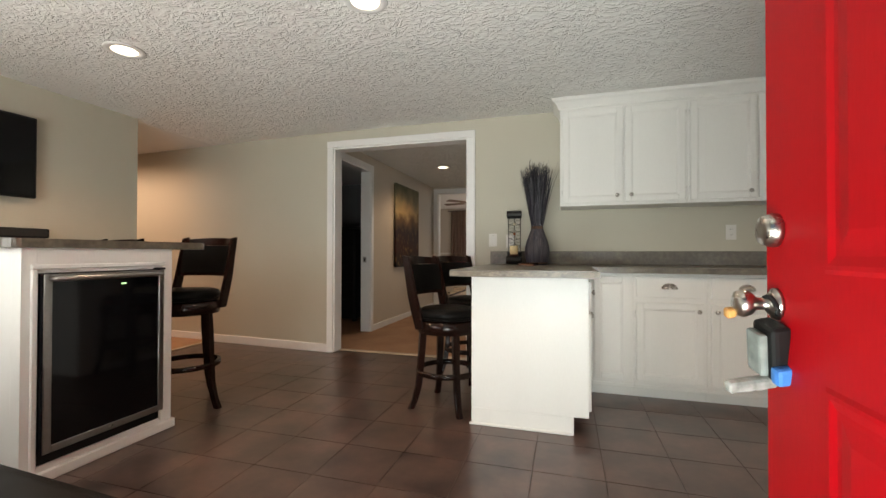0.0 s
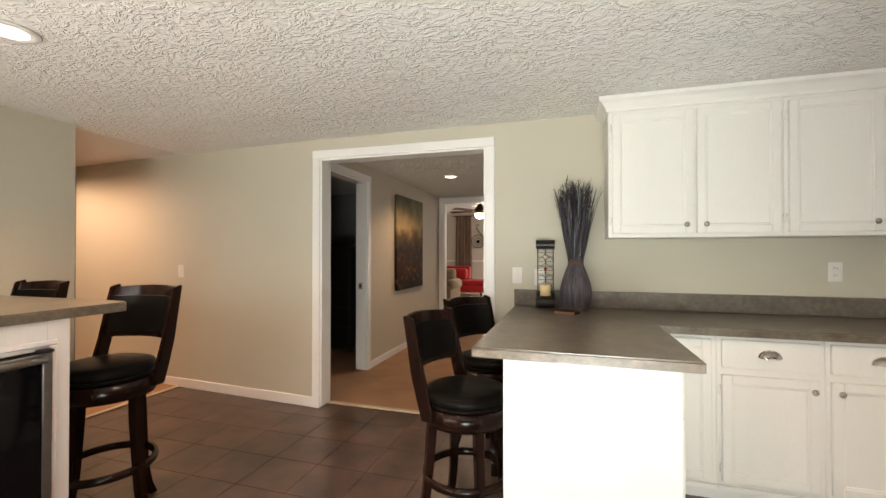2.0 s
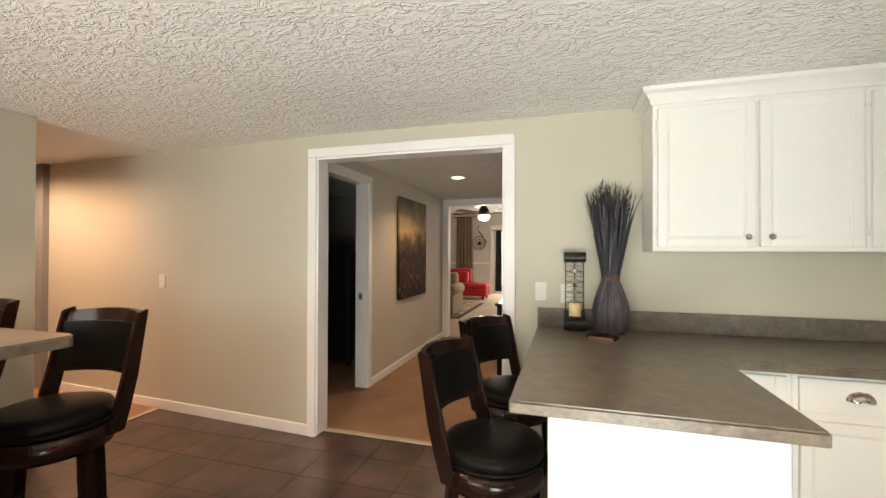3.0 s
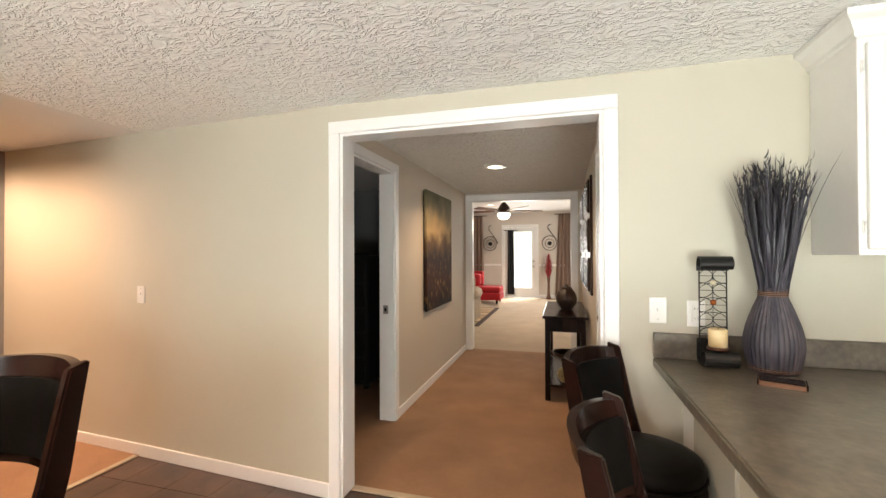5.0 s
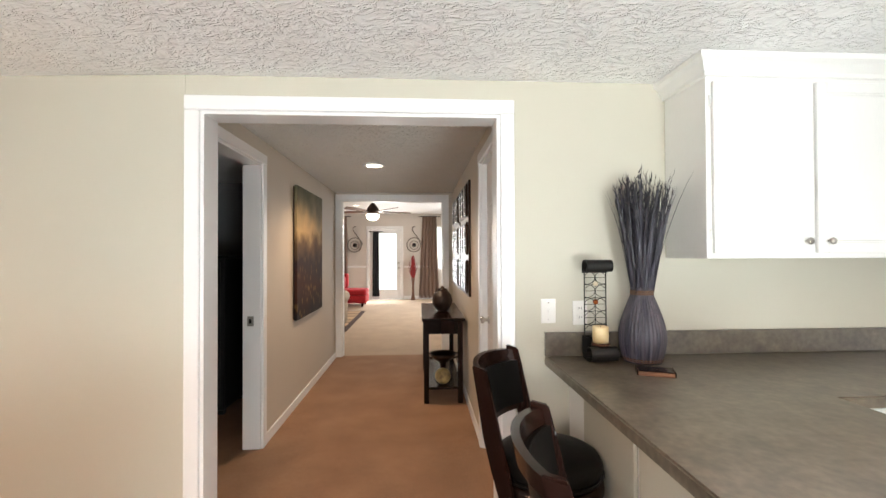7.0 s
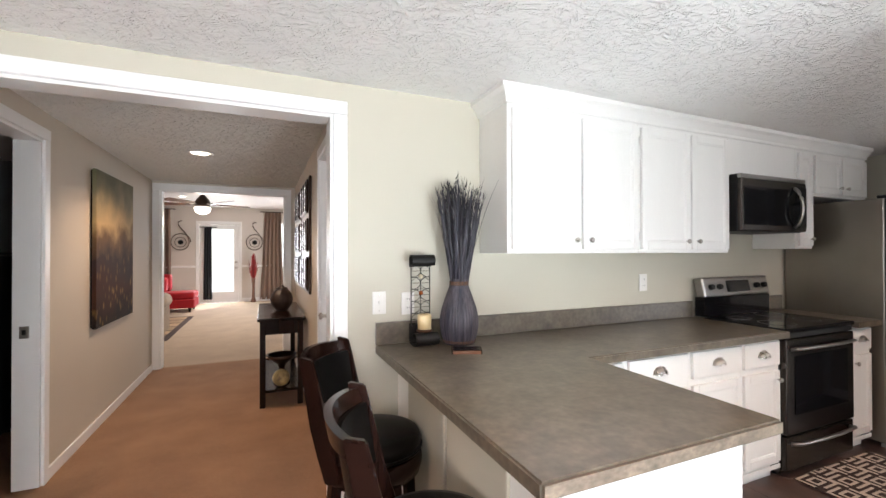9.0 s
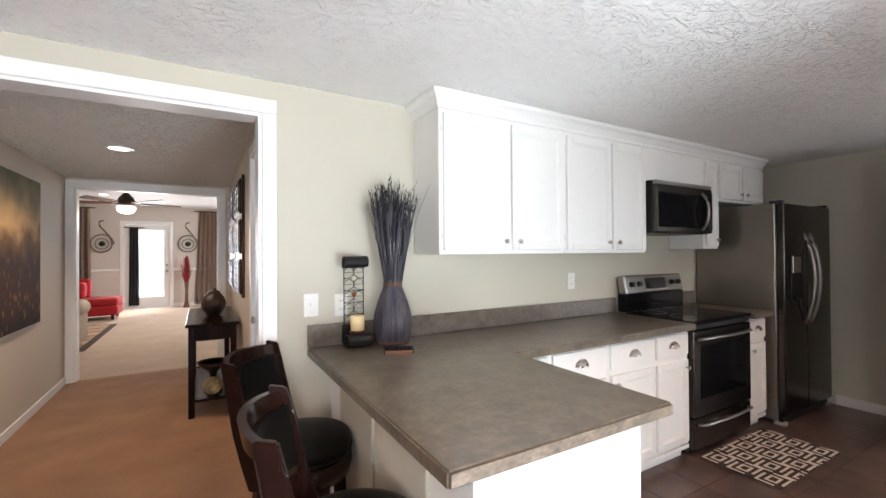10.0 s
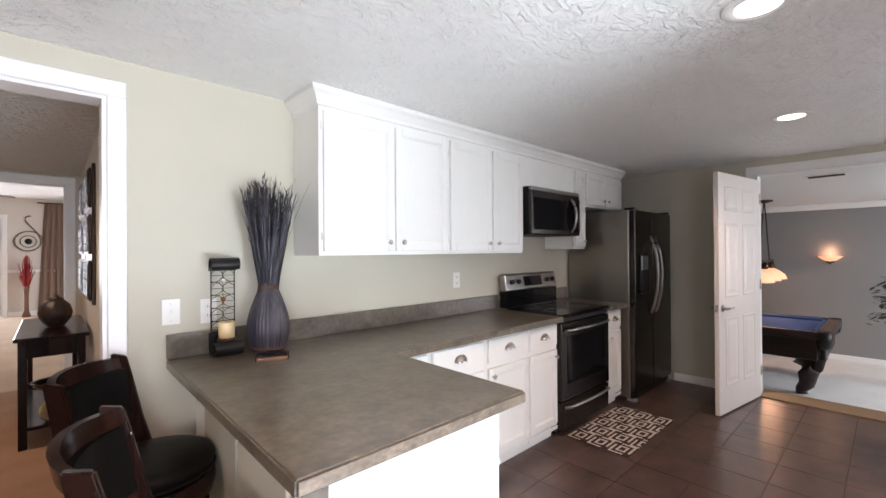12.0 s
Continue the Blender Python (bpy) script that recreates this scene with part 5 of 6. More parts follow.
for x in (0.04, 1.01):
    for y in (0.05, 0.45):
        part("foot", B(DX + x - 0.025, DX + x + 0.025, DY + y - 0.025, DY + y + 0.025, 0, 0.05), IRON, ob)

# ---- hallway ----
ART = bpy.data.materials.new("abstract_oil_painting")
ART.use_nodes = True
n, ln = ART.node_tree.nodes, ART.node_tree.links
bs = n["Principled BSDF"]
bs.inputs["Roughness"].default_value, bs.inputs["Specular IOR Level"].default_value = 0.7, 0.12
tc = n.new("ShaderNodeTexCoord")
sep = n.new("ShaderNodeSeparateXYZ")
ln.new(tc.outputs["Object"], sep.inputs[0])
ramp = n.new("ShaderNodeValToRGB")
els = ramp.color_ramp.elements
els[0].position, els[0].color = 0.0, (0.012, 0.007, 0.005, 1)
els[1].position, els[1].color = 1.0, (0.12, 0.115, 0.065, 1)
for pos, col in ((0.22, (0.05, 0.018, 0.010, 1)), (0.42, (0.035, 0.022, 0.022, 1)), (0.56, (0.13, 0.08, 0.04, 1)), (0.68, (0.42, 0.29, 0.14, 1)), (0.84, (0.23, 0.19, 0.11, 1))):
    e = els.new(pos)
    e.color = col
mr = n.new("ShaderNodeMapRange")
mr.inputs[1].default_value, mr.inputs[2].default_value = 0.0, 1.22
nz = n.new("ShaderNodeTexNoise")
nz.inputs["Scale"].default_value, nz.inputs["Detail"].default_value = 4.0, 6
ln.new(tc.outputs["Object"], nz.inputs["Vector"])
ad = n.new("ShaderNodeMath")
ad.operation = "MULTIPLY_ADD"
ad.inputs[1].default_value, ad.inputs[2].default_value = 0.5, -0.25
ln.new(nz.outputs[0], ad.inputs[0])
a2 = n.new("ShaderNodeMath")
ln.new(sep.outputs[2], a2.inputs[0])
ln.new(ad.outputs[0], a2.inputs[1])
ln.new(a2.outputs[0], mr.inputs[0])
ln.new(mr.outputs[0], ramp.inputs[0])
vo = n.new("ShaderNodeTexVoronoi")
vo.inputs["Scale"].default_value = 11
mpv = n.new("ShaderNodeMapping")
mpv.inputs["Scale"].default_value = (1, 1.5, 0.8)
ln.new(tc.outputs["Object"], mpv.inputs[0])
ln.new(mpv.outputs[0], vo.inputs["Vector"])
spot = n.new("ShaderNodeMapRange")
spot.inputs[1].default_value, spot.inputs[2].default_value, spot.inputs[3].default_value, spot.inputs[4].default_value = 0.12, 0.34, 1, 0
ln.new(vo.outputs["Distance"], spot.inputs[0])
low = n.new("ShaderNodeMapRange")
low.inputs[1].default_value, low.inputs[2].default_value, low.inputs[3].default_value, low.inputs[4].default_value = 0.25, 0.75, 0.8, 0
ln.new(sep.outputs[2], low.inputs[0])
mul = n.new("ShaderNodeMath")
mul.operation = "MULTIPLY"
ln.new(spot.outputs[0], mul.inputs[0])
ln.new(low.outputs[0], mul.inputs[1])
m3 = n.new("ShaderNodeMath")
m3.operation = "MULTIPLY"
ln.new(mul.outputs[0], m3.inputs[0])
ln.new(nz.outputs[0], m3.inputs[1])
mx = n.new("ShaderNodeMix")
mx.data_type = "RGBA"
mx.inputs[7].default_value = (0.42, 0.24, 0.07, 1)
ln.new(m3.outputs[0], mx.inputs[0])
ln.new(ramp.outputs[0], mx.inputs[6])
ln.new(mx.outputs[2], bs.inputs["Base Color"])
ob = thing("canvas_painting", "dark abstract canvas painting in gold and brown on the hallway wall", "painting", m=pose(HALL_L, 5.45, 0.80))
part("canvas", B(0.012, 0.04, 0, 0.96, 0, 1.22, bev=0.004), ART, ob)
part("stretcher_frame", B(0.001, 0.0115, 0.01, 0.95, 0.01, 1.21), WOOD, ob)

MIRR = mat("dark_bronze_metal", (0.06, 0.035, 0.025), 0.3, 0.8, scale=20, amount=0.3)
SILV = mat("bright_mirror_mosaic", (0.24, 0.22, 0.21), 0.10, 1.0, dark=(0.012, 0.01, 0.008), scale=36, bump=1.0, bump_scale=45)
for y0, wide in ((5.24, 0.70), (6.06, 0.72)):
    ob = thing("mosaic_wall_panel", "dark framed wall panel with three mirror mosaic squares", "wall decor", "mosaic panels", m=pose(HALL_R, y0, 1.02))
    part("frame", B(-0.022, -0.001, 0, wide, 0, 1.02, bev=0.004), MIRR, ob)
    for k in range(3):
        p = part("mosaic_square", B(-0.040, -0.0225, 0.04, wide - 0.04, 0.03 + k * 0.335, 0.32 + k * 0.335, bev=0.005), MIRR, ob)
        bm = bmesh.new()
        for i in range(8):
            for j in range(4):
                y, z = 0.065 + i * (wide - 0.13) / 8, 0.045 + k * 0.335 + j * 0.066
                box(bm, -0.050 + 0.006 * ((i * 7 + j * 3) % 3) / 2, -0.0405, y + 0.003, y + 0.066, z + 0.003, z + 0.060, 0.003)
        part("mirror_tiles", bm, SILV, p, "small silvery mirror tiles")

ob = thing("console_table", "dark brown wooden console table with lower shelf", "table", m=pose(-1.0, 5.48, 0.01))
TW, TL, TH = 0.405, 1.22, 0.79
part("tabletop", B(0, TW, 0, TL, TH - 0.028, TH, bev=0.006, seg=2), WOOD, ob)
bm = bmesh.new()
box(bm, 0.03, 0.045, 0.055, TL - 0.055, TH - 0.15, TH - 0.0285)
box(bm, TW - 0.045, TW - 0.03, 0.055, TL - 0.055, TH - 0.15, TH - 0.0285)
box(bm, 0.045, TW - 0.045, 0.04, 0.055, TH - 0.15, TH - 0.0285)
box(bm, 0.045, TW - 0.045, TL - 0.055, TL - 0.04, TH - 0.15, TH - 0.0285)
part("apron", bm, WOOD, ob)
for x in (0.045, TW - 0.045):
    for y in (0.055, TL - 0.055):
        part("leg", B(x - 0.024, x + 0.024, y - 0.024, y + 0.024, 0, TH - 0.0285, bev=0.004), WOOD, ob)
part("shelf", B(0.03, TW - 0.03, 0.03, TL - 0.03, 0.13, 0.155, bev=0.003), WOOD, ob)
BROWNURN = mat("dark_brown_carved_ceramic", (0.035, 0.018, 0.013), 0.4, scale=30, amount=0.5, bump=0.6, bump_scale=60)
ob = thing("round_urn", "round dark brown carved jar on the console table", "vase", m=pose(-0.78, 6.0, 0.80))
part("jar", lathe(bmesh.new(), [(0.045, 0), (0.06, 0.015), (0.095, 0.07), (0.103, 0.115), (0.088, 0.17), (0.06, 0.205), (0.05, 0.215)], 40, rib=0.06, ribs=9), BROWNURN, ob)
part("lid", lathe(bmesh.new(), [(0.055, 0.216), (0.05, 0.228), (0.02, 0.24), (0.018, 0.252), (0.006, 0.26)], 28), BROWNURN, ob)
ob = thing("footed_bowl", "dark bronze footed bowl on the lower shelf", "bowl", m=pose(-0.79, 5.75, 0.165))
part("bowl", lathe(bmesh.new(), [(0.07, 0.0), (0.075, 0.02), (0.03, 0.06), (0.026, 0.12), (0.04, 0.17), (0.10, 0.21), (0.135, 0.255), (0.125, 0.258), (0.09, 0.22), (0.01, 0.19)], 36), MIRR, ob)
for s in (-1, 1):
    part("handle", tube(bmesh.new(), [(s * 0.125, 0, 0.25), (s * 0.165, 0, 0.265), (s * 0.165, 0, 0.225), (s * 0.10, 0, 0.205)], 0.008, 8), MIRR, ob)
ob = thing("gold_ball", "gold and cream decorative ball on the lower shelf", "ornament", m=pose(-0.80, 5.60, 0.166))
bm = bmesh.new()
bmesh.ops.create_icosphere(bm, subdivisions=3, radius=0.075, matrix=Matrix.Translation((0, 0, 0.075)))
part("ball", bm, mat("gold_cream_glaze", (0.55, 0.42, 0.18), 0.3, dark=(0.06, 0.03, 0.02), scale=14), ob, smooth=True)

# ---- living room ----
RED_FAB = mat("red_fabric", (0.42, 0.006, 0.012), 0.8, scale=8, amount=0.25, fine=0.1, fine_scale=300, bump=0.3, bump_scale=300)
CURT = mat("brown_silk_curtain", (0.25, 0.165, 0.12), 0.5, scale=6, amount=0.3, fine=0.15, fine_scale=60, stretch=(1, 1, 0.08))
BLACKCURT = mat("black_curtain", (0.015, 0.016, 0.02), 0.85, scale=10, amount=0.3)
casing_y("glass_door_trim", GD0, GD1, 2.16, LIV_Y, 0.08)
ob = thing("glass_door", "white exterior door with one tall glass pane", "door")
bm = bmesh.new()
gx0, gx1, gz0, gz1 = GD0 + 0.12, GD1 - 0.13, 0.30, 2.02
box(bm, GD0 + 0.005, gx0, LIV_Y + 0.03, LIV_Y + 0.075, 0.01, 2.15)
box(bm, gx1, GD1 - 0.005, LIV_Y + 0.03, LIV_Y + 0.075, 0.01, 2.15)
box(bm, gx0, gx1, LIV_Y + 0.03, LIV_Y + 0.075, 0.01, gz0)
box(bm, gx0, gx1, LIV_Y + 0.03, LIV_Y + 0.075, gz1, 2.15)
part("frame", bm, TRIM, ob)
PANE = glass("window_glass")
g = part("pane", B(gx0 + 0.0005, gx1 - 0.0005, LIV_Y + 0.048, LIV_Y + 0.054, gz0 + 0.0005, gz1 - 0.0005), PANE, ob, "clear glass pane")
g.visible_shadow = False
for z in (0.96, 1.12):
    bm = bmesh.new()
    lathe(bm, [(0.03, 0), (0.03, 0.01), (0.02, 0.03), (0.024, 0.05), (0.01, 0.056)], 16)
    bmesh.ops.transform(bm, matrix=Matrix.Translation((GD1 - 0.06, LIV_Y + 0.029, z)) @ Matrix.Rotation(radians(90), 4, "X"), verts=bm.verts)
    part("door_knob" if z < 1 else "deadbolt", bm, NICKEL, ob)


def curtain(name, label, x0, x1, y, z0, z1, material, waves, flare=0.0, depth=0.05):
    ob = thing(name, label, "curtain")
    bm = bmesh.new()
    nx, nz = waves * 8, 10
    front = []
    for j in range(nz + 1):
        q = j / nz
        row = []
        for i in range(nx + 1):
            s = i / nx
            w = (x1 - x0) * (1 + flare * (1 - q))
            x = x0 - (w - (x1 - x0)) * 0.6 + w * s
            row.append((x, y - 0.055 + depth * math.sin(2 * math.pi * waves * s + 0.8 * math.sin(3 * q)) * (0.7 + 0.3 * (1 - q)), z0 + (z1 - z0) * q))
        front.append(row)
    F0 = [[bm.verts.new(p) for p in r] for r in front]
    F1 = [[bm.verts.new((p[0], p[1] + 0.004, p[2])) for p in r] for r in front]
    for j in range(nz):
        for i in range(nx):
            bm.faces.new((F0[j][i], F0[j][i + 1], F0[j + 1][i + 1], F0[j + 1][i])).smooth = True
            bm.faces.new((F1[j][i], F1[j + 1][i], F1[j + 1][i + 1], F1[j][i + 1])).smooth = True
    part("fabric", bm, material, ob)
    part("rod", tube(bmesh.new(), [(x0 - 0.12, y - 0.055, z1 + 0.012), (x1 + 0.12, y - 0.055, z1 + 0.012)], 0.012, 8), IRON, ob, "dark curtain rod")
    return ob


curtain("curtain", "brown silk curtain gathered beside the window", -0.93, -0.50, LIV_Y, 0.05, 2.52, CURT, 5, 0.45)
curtain("curtain", "brown silk curtain panel", -3.75, -3.22, LIV_Y, 0.05, 2.52, CURT, 5, 0.15)
curtain("door_curtain", "narrow black curtain pulled to one side of the glass door", -2.44, -2.26, LIV_Y + 0.02, 0.10, 2.06, BLACKCURT, 3, 0.2, 0.03)
ob = thing("window", "white framed living room window", "window", kind="structure")
bm = bmesh.new()
for a, b, c, d in ((W0, W0 + 0.05, 0.9, 2.25), (W1 - 0.05, W1, 0.9, 2.25)):
    box(bm, a, b, LIV_Y + 0.03, LIV_Y + 0.08, c, d)
box(bm, W0 + 0.05, W1 - 0.05, LIV_Y + 0.03, LIV_Y + 0.08, 0.9, 0.95)
box(bm, W0 + 0.05, W1 - 0.05, LIV_Y + 0.03, LIV_Y + 0.08, 2.20, 2.25)
box(bm, W0 + 0.05, W1 - 0.05, LIV_Y + 0.04, LIV_Y + 0.07, 1.55, 1.59)
part("window_frame", bm, TRIM, ob)
g = part("pane", B(W0 + 0.051, W1 - 0.051, LIV_Y + 0.053, LIV_Y + 0.057, 0.951, 1.549), PANE, ob)
g.visible_shadow = False
g = part("pane", B(W0 + 0.051, W1 - 0.051, LIV_Y + 0.053, LIV_Y + 0.057, 1.591, 2.199), PANE, ob)
g.visible_shadow = False
# wall scroll ornaments
GREYMETAL = mat("grey_wrought_metal", (0.22, 0.19, 0.16), 0.4, 0.7, scale=20, amount=0.3)
for k, (x, s) in enumerate(((-2.99, 1), (-1.19, 1))):
    ob = thing("scroll_wall_ornament", "grey wrought metal scroll ornament on the wall", "wall decor", "scroll ornaments", pose(x, LIV_Y - 0.03, 1.66))
    pts = [(0.06 - 0.02, 0, 0.56), (0.0, 0, 0.57), (-0.05, 0, 0.53), (-0.05, 0, 0.46), (0.0, 0, 0.38), (0.08, 0, 0.28), (0.15, 0, 0.18), (0.19, 0, 0.06)]
    pts += [((0.20 - 0.0001 * a) * math.cos(radians(a)), 0, (0.20 - 0.0001 * a) * math.sin(radians(a))) for a in range(0, -361, -15)]
    part("scroll", tube(bmesh.new(), pts, 0.014, 8), GREYMETAL, ob)
    part("ring", tube(bmesh.new(), [(0.13 * math.cos(radians(a)), 0, 0.13 * math.sin(radians(a))) for a in range(0, 360, 15)], 0.010, 8, closed=True), GREYMETAL, ob)
    part("centre_disc", cyl(bmesh.new(), (0, 0.012, 0), 0.065, -0.03, "y", 24, 0.03), IRON, ob, "dark centre disc")
    part("wall_pin", cyl(bmesh.new(), (0, 0.029, 0), 0.01, -0.016, "y", 8), IRON, ob)
# red plumes in a floor vase
ob = thing("floor_vase", "slim brown floor vase with red feather grass plumes", "vase", m=pose(-1.22, LIV_Y - 0.25, 0.006))
part("vase", lathe(bmesh.new(), [(0.07, 0), (0.075, 0.02), (0.04, 0.15), (0.035, 0.45), (0.05, 0.62), (0.055, 0.66)], 20), mat("brown_glazed_vase", (0.16, 0.07, 0.04), 0.35), ob)
bm = bmesh.new()
rnd = random.Random(9)
for k in range(160):
    a, q = rnd.uniform(0, 6.28), rnd.random()
    r = 0.16 * math.sin(math.pi * (0.15 + 0.8 * q)) * math.sqrt(rnd.random())
    p0 = Vector((0.02 * math.cos(a), 0.02 * math.sin(a), 0.6))
    p1 = Vector((r * math.cos(a), r * math.sin(a), 0.75 + 0.58 * q))
    s = Vector((-math.sin(a), math.cos(a), 0)) * 0.008
    v = [bm.verts.new(p0 + s * 0.3), bm.verts.new(p0 - s * 0.3), bm.verts.new(p1 - s), bm.verts.new(p1 + Vector((0, 0, 0.05))), bm.verts.new(p1 + s)]
    bm.faces.new(v)
tagged(part("plumes", bm, mat("dull_red_plumes", (0.30, 0.03, 0.03), 0.9, rand=0.3, island=True), ob, "dull red grass plumes"), kind="stuff")
# red chaise
ob = thing("red_chaise", "red upholstered chaise longue with dark feet", "chaise", m=pose(-2.42, 12.6, 0.006))
part("base", B(-1.7, 0, 0, 0.75, 0.10, 0.30, bev=0.04, seg=3), RED_FAB, ob)
part("seat_cushion", B(-1.68, 0.0, 0.01, 0.74, 0.302, 0.46, bev=0.06, seg=3), RED_FAB, ob)
part("backrest", B(-1.70, -0.55, 0.50, 0.76, 0.462, 0.86, bev=0.07, seg=3), RED_FAB, ob)
part("cushion", B(-1.0, -0.58, 0.18, 0.49, 0.464, 0.80, bev=0.09, seg=3), RED_FAB, ob)
for x in (-1.6, -0.1):
    for y in (0.08, 0.67):
        part("foot", cyl(bmesh.new(), (x, y, 0), 0.025, 0.099, r2=0.035), WOOD, ob)
# taupe armchair
TAUPE = mat("taupe_patterned_fabric", (0.34, 0.25, 0.17), 0.85, dark=(0.22, 0.15, 0.10), scale=25, bump=0.3, bump_scale=200)
ob = thing("armchair", "taupe patterned upholstered armchair with rolled arms", "armchair", m=pose(-2.95, 8.95, 0.006))
part("seat", B(-0.35, 0.36, 0.02, 0.8, 0.12, 0.45, bev=0.05, seg=3), TAUPE, ob)
part("backrest", B(-0.42, 0.42, 0.78, 1.0, 0.10, 0.92, bev=0.08, seg=3), TAUPE, ob)
for x in (-0.46, 0.46):
    bm = B(x - 0.09, x + 0.09, 0.0, 0.85, 0.08, 0.58, bev=0.05, seg=3)
    cyl(bm, (x, 0.02, 0.58), 0.12, 0.85, "y", 20)
    part("arm", bm, TAUPE, ob, "rolled arm")
for x in (-0.4, 0.4):
    for y in (0.08, 0.9):
        part("foot", cyl(bmesh.new(), (x, y, 0), 0.022, 0.11, r2=0.03), WOOD, ob)
# living rug
ob = thing("area_rug", "brown area rug with dark and tan squares", "rug", m=pose(-4.2, 9.2, 0.006))
part("backing", B(0, 1.87, 0, 2.7, 0.0005, 0.010, bev=0.003), mat("dark_brown_wool", (0.06, 0.028, 0.018), 0.95, scale=20, amount=0.3, bump=0.8, bump_scale=300), ob)
RT = mat("tan_wool", (0.45, 0.29, 0.16), 0.95, scale=20, amount=0.25, bump=0.8, bump_scale=300, rand=0.35)
for i in range(4):
    for j in range(6):
        part("rug_square", B(0.08 + i * 0.44, 0.45 + i * 0.44, 0.10 + j * 0.43, 0.46 + j * 0.43, 0.0103, 0.012), RT, ob)
# ceiling fan
ob = thing("ceiling_fan", "dark bronze ceiling fan with lit glass bowl", "ceiling fan", m=pose(-1.89, 9.5, LIV_CEIL))
BRZ = mat("dark_bronze", (0.05, 0.03, 0.022), 0.35, 0.7)
part("canopy", lathe(bmesh.new(), [(0.03, -0.10), (0.07, -0.06), (0.08, -0.002)], 24), BRZ, ob)
part("downrod", cyl(bmesh.new(), (0, 0, -0.27), 0.014, 0.172), BRZ, ob)
part("motor", lathe(bmesh.new(), [(0.06, -0.48), (0.11, -0.46), (0.12, -0.42), (0.10, -0.36), (0.05, -0.30), (0.025, -0.271)], 28), BRZ, ob)
part("light_bowl", lathe(bmesh.new(), [(0.02, -0.60), (0.07, -0.59), (0.11, -0.555), (0.125, -0.505), (0.11, -0.485)], 28), glow("lit_frosted_glass", (1, 0.92, 0.8), 3.5), ob, "glowing frosted glass bowl")
BLADE = mat("walnut_blade", (0.10, 0.055, 0.032), 0.35, scale=10, amount=0.3, stretch=(0.2, 1, 1))
for k in range(5):
    m = Matrix.Rotation(radians(20 + 72 * k), 4, "Z")
    bm = B(0.20, 0.74, -0.07, 0.07, -0.005, 0.005, bev=0.003)
    for v in bm.verts:
        v.co.y *= 0.75 + 0.5 * (v.co.x - 0.22)
    bmesh.ops.transform(bm, matrix=m @ Matrix.Translation((0, 0, -0.43)) @ Matrix.Rotation(radians(12), 4, "X"), verts=bm.verts)
    bl = part("blade", bm, BLADE, ob)
    bm = B(0.12, 0.28, -0.018, 0.018, -0.445, -0.438, bev=0.002)
    bmesh.ops.transform(bm, matrix=m, verts=bm.verts)
    part("blade_arm", bm, BRZ, bl)
fl = new("fan_lamp", bpy.data.lights.new("fan_lamp", "POINT"))
fl.data.energy, fl.data.color, fl.data.shadow_soft_size = 18, (1, 0.86, 0.7), 0.1
fl.location = (-1.89, 9.5, LIV_CEIL - 0.74)

# ---- games room ----
MAHOG = mat("dark_mahogany", (0.018, 0.006, 0.005), 0.38, dark=(0.008, 0.004, 0.003), scale=10, stretch=(1, 0.15, 1), spec=0.35)
FELT = mat("blue_felt", (0.022, 0.075, 0.24), 0.95, scale=8, amount=0.12, bump=0.4, bump_scale=400)
ob = thing("pool_table", "dark mahogany pool table with blue felt and leather pockets", "pool table", m=pose(5.50, 1.80, POOL_Z))
PW, PL, PT = 1.45, 2.65, 0.80
part("bed", B(0.08, PW - 0.08, 0.14, PL - 0.14, PT - 0.07, PT - 0.035), FELT, ob, "blue felt playing bed")
for a, b, c, d in ((0, 0.075, 0.10, PL - 0.10), (PW - 0.075, PW, 0.10, PL - 0.10), (0.10, PW - 0.10, 0, 0.13), (0.10, PW - 0.10, PL - 0.13, PL)):
    rl = part("rail", B(a, b, c, d, PT - 0.09, PT, bev=0.015, seg=2), MAHOG, ob)
for a, b, c, d in ((0.0755, 0.18, 0.18, PL - 0.18), (PW - 0.18, PW - 0.0755, 0.18, PL - 0.18), (0.19, PW - 0.19, 0.131, 0.18), (0.19, PW - 0.19, PL - 0.18, PL - 0.131)):
    part("cushion", B(a, b, c, d, PT - 0.034, PT - 0.004, bev=0.008), FELT, ob, "blue felt cushion")
for x in (0.07, PW - 0.07):
    for y in (0.07, PL / 2, PL - 0.07):
        part("pocket", lathe(bmesh.new(), [(0.03, PT - 0.20), (0.06, PT - 0.17), (0.07, PT - 0.10), (0.075, PT + 0.003), (0.06, PT + 0.004), (0.05, PT - 0.05)], 18, (x, y, 0)), BLACK, ob, "black leather pocket")
for i in range(4):
    part("diamond_sight", B(0.035, 0.045, 0.3 + i * 0.2, 0.31 + i * 0.2, PT + 0.0002, PT + 0.0015), PLATE, ob)
    part("diamond_sight", B(0.35 + i * 0.22, 0.36 + i * 0.22, 0.055, 0.065, PT + 0.0002, PT + 0.0015), PLATE, ob)
bm = bmesh.new()
for a, b, c, d in ((0.06, 0.10, 0.12, PL - 0.12), (PW - 0.10, PW - 0.06, 0.12, PL - 0.12), (0.12, PW - 0.12, 0.06, 0.10), (0.12, PW - 0.12, PL - 0.10, PL - 0.06)):
    box(bm, a, b, c, d, PT - 0.34, PT - 0.091, 0.012)
part("apron", bm, MAHOG, ob)
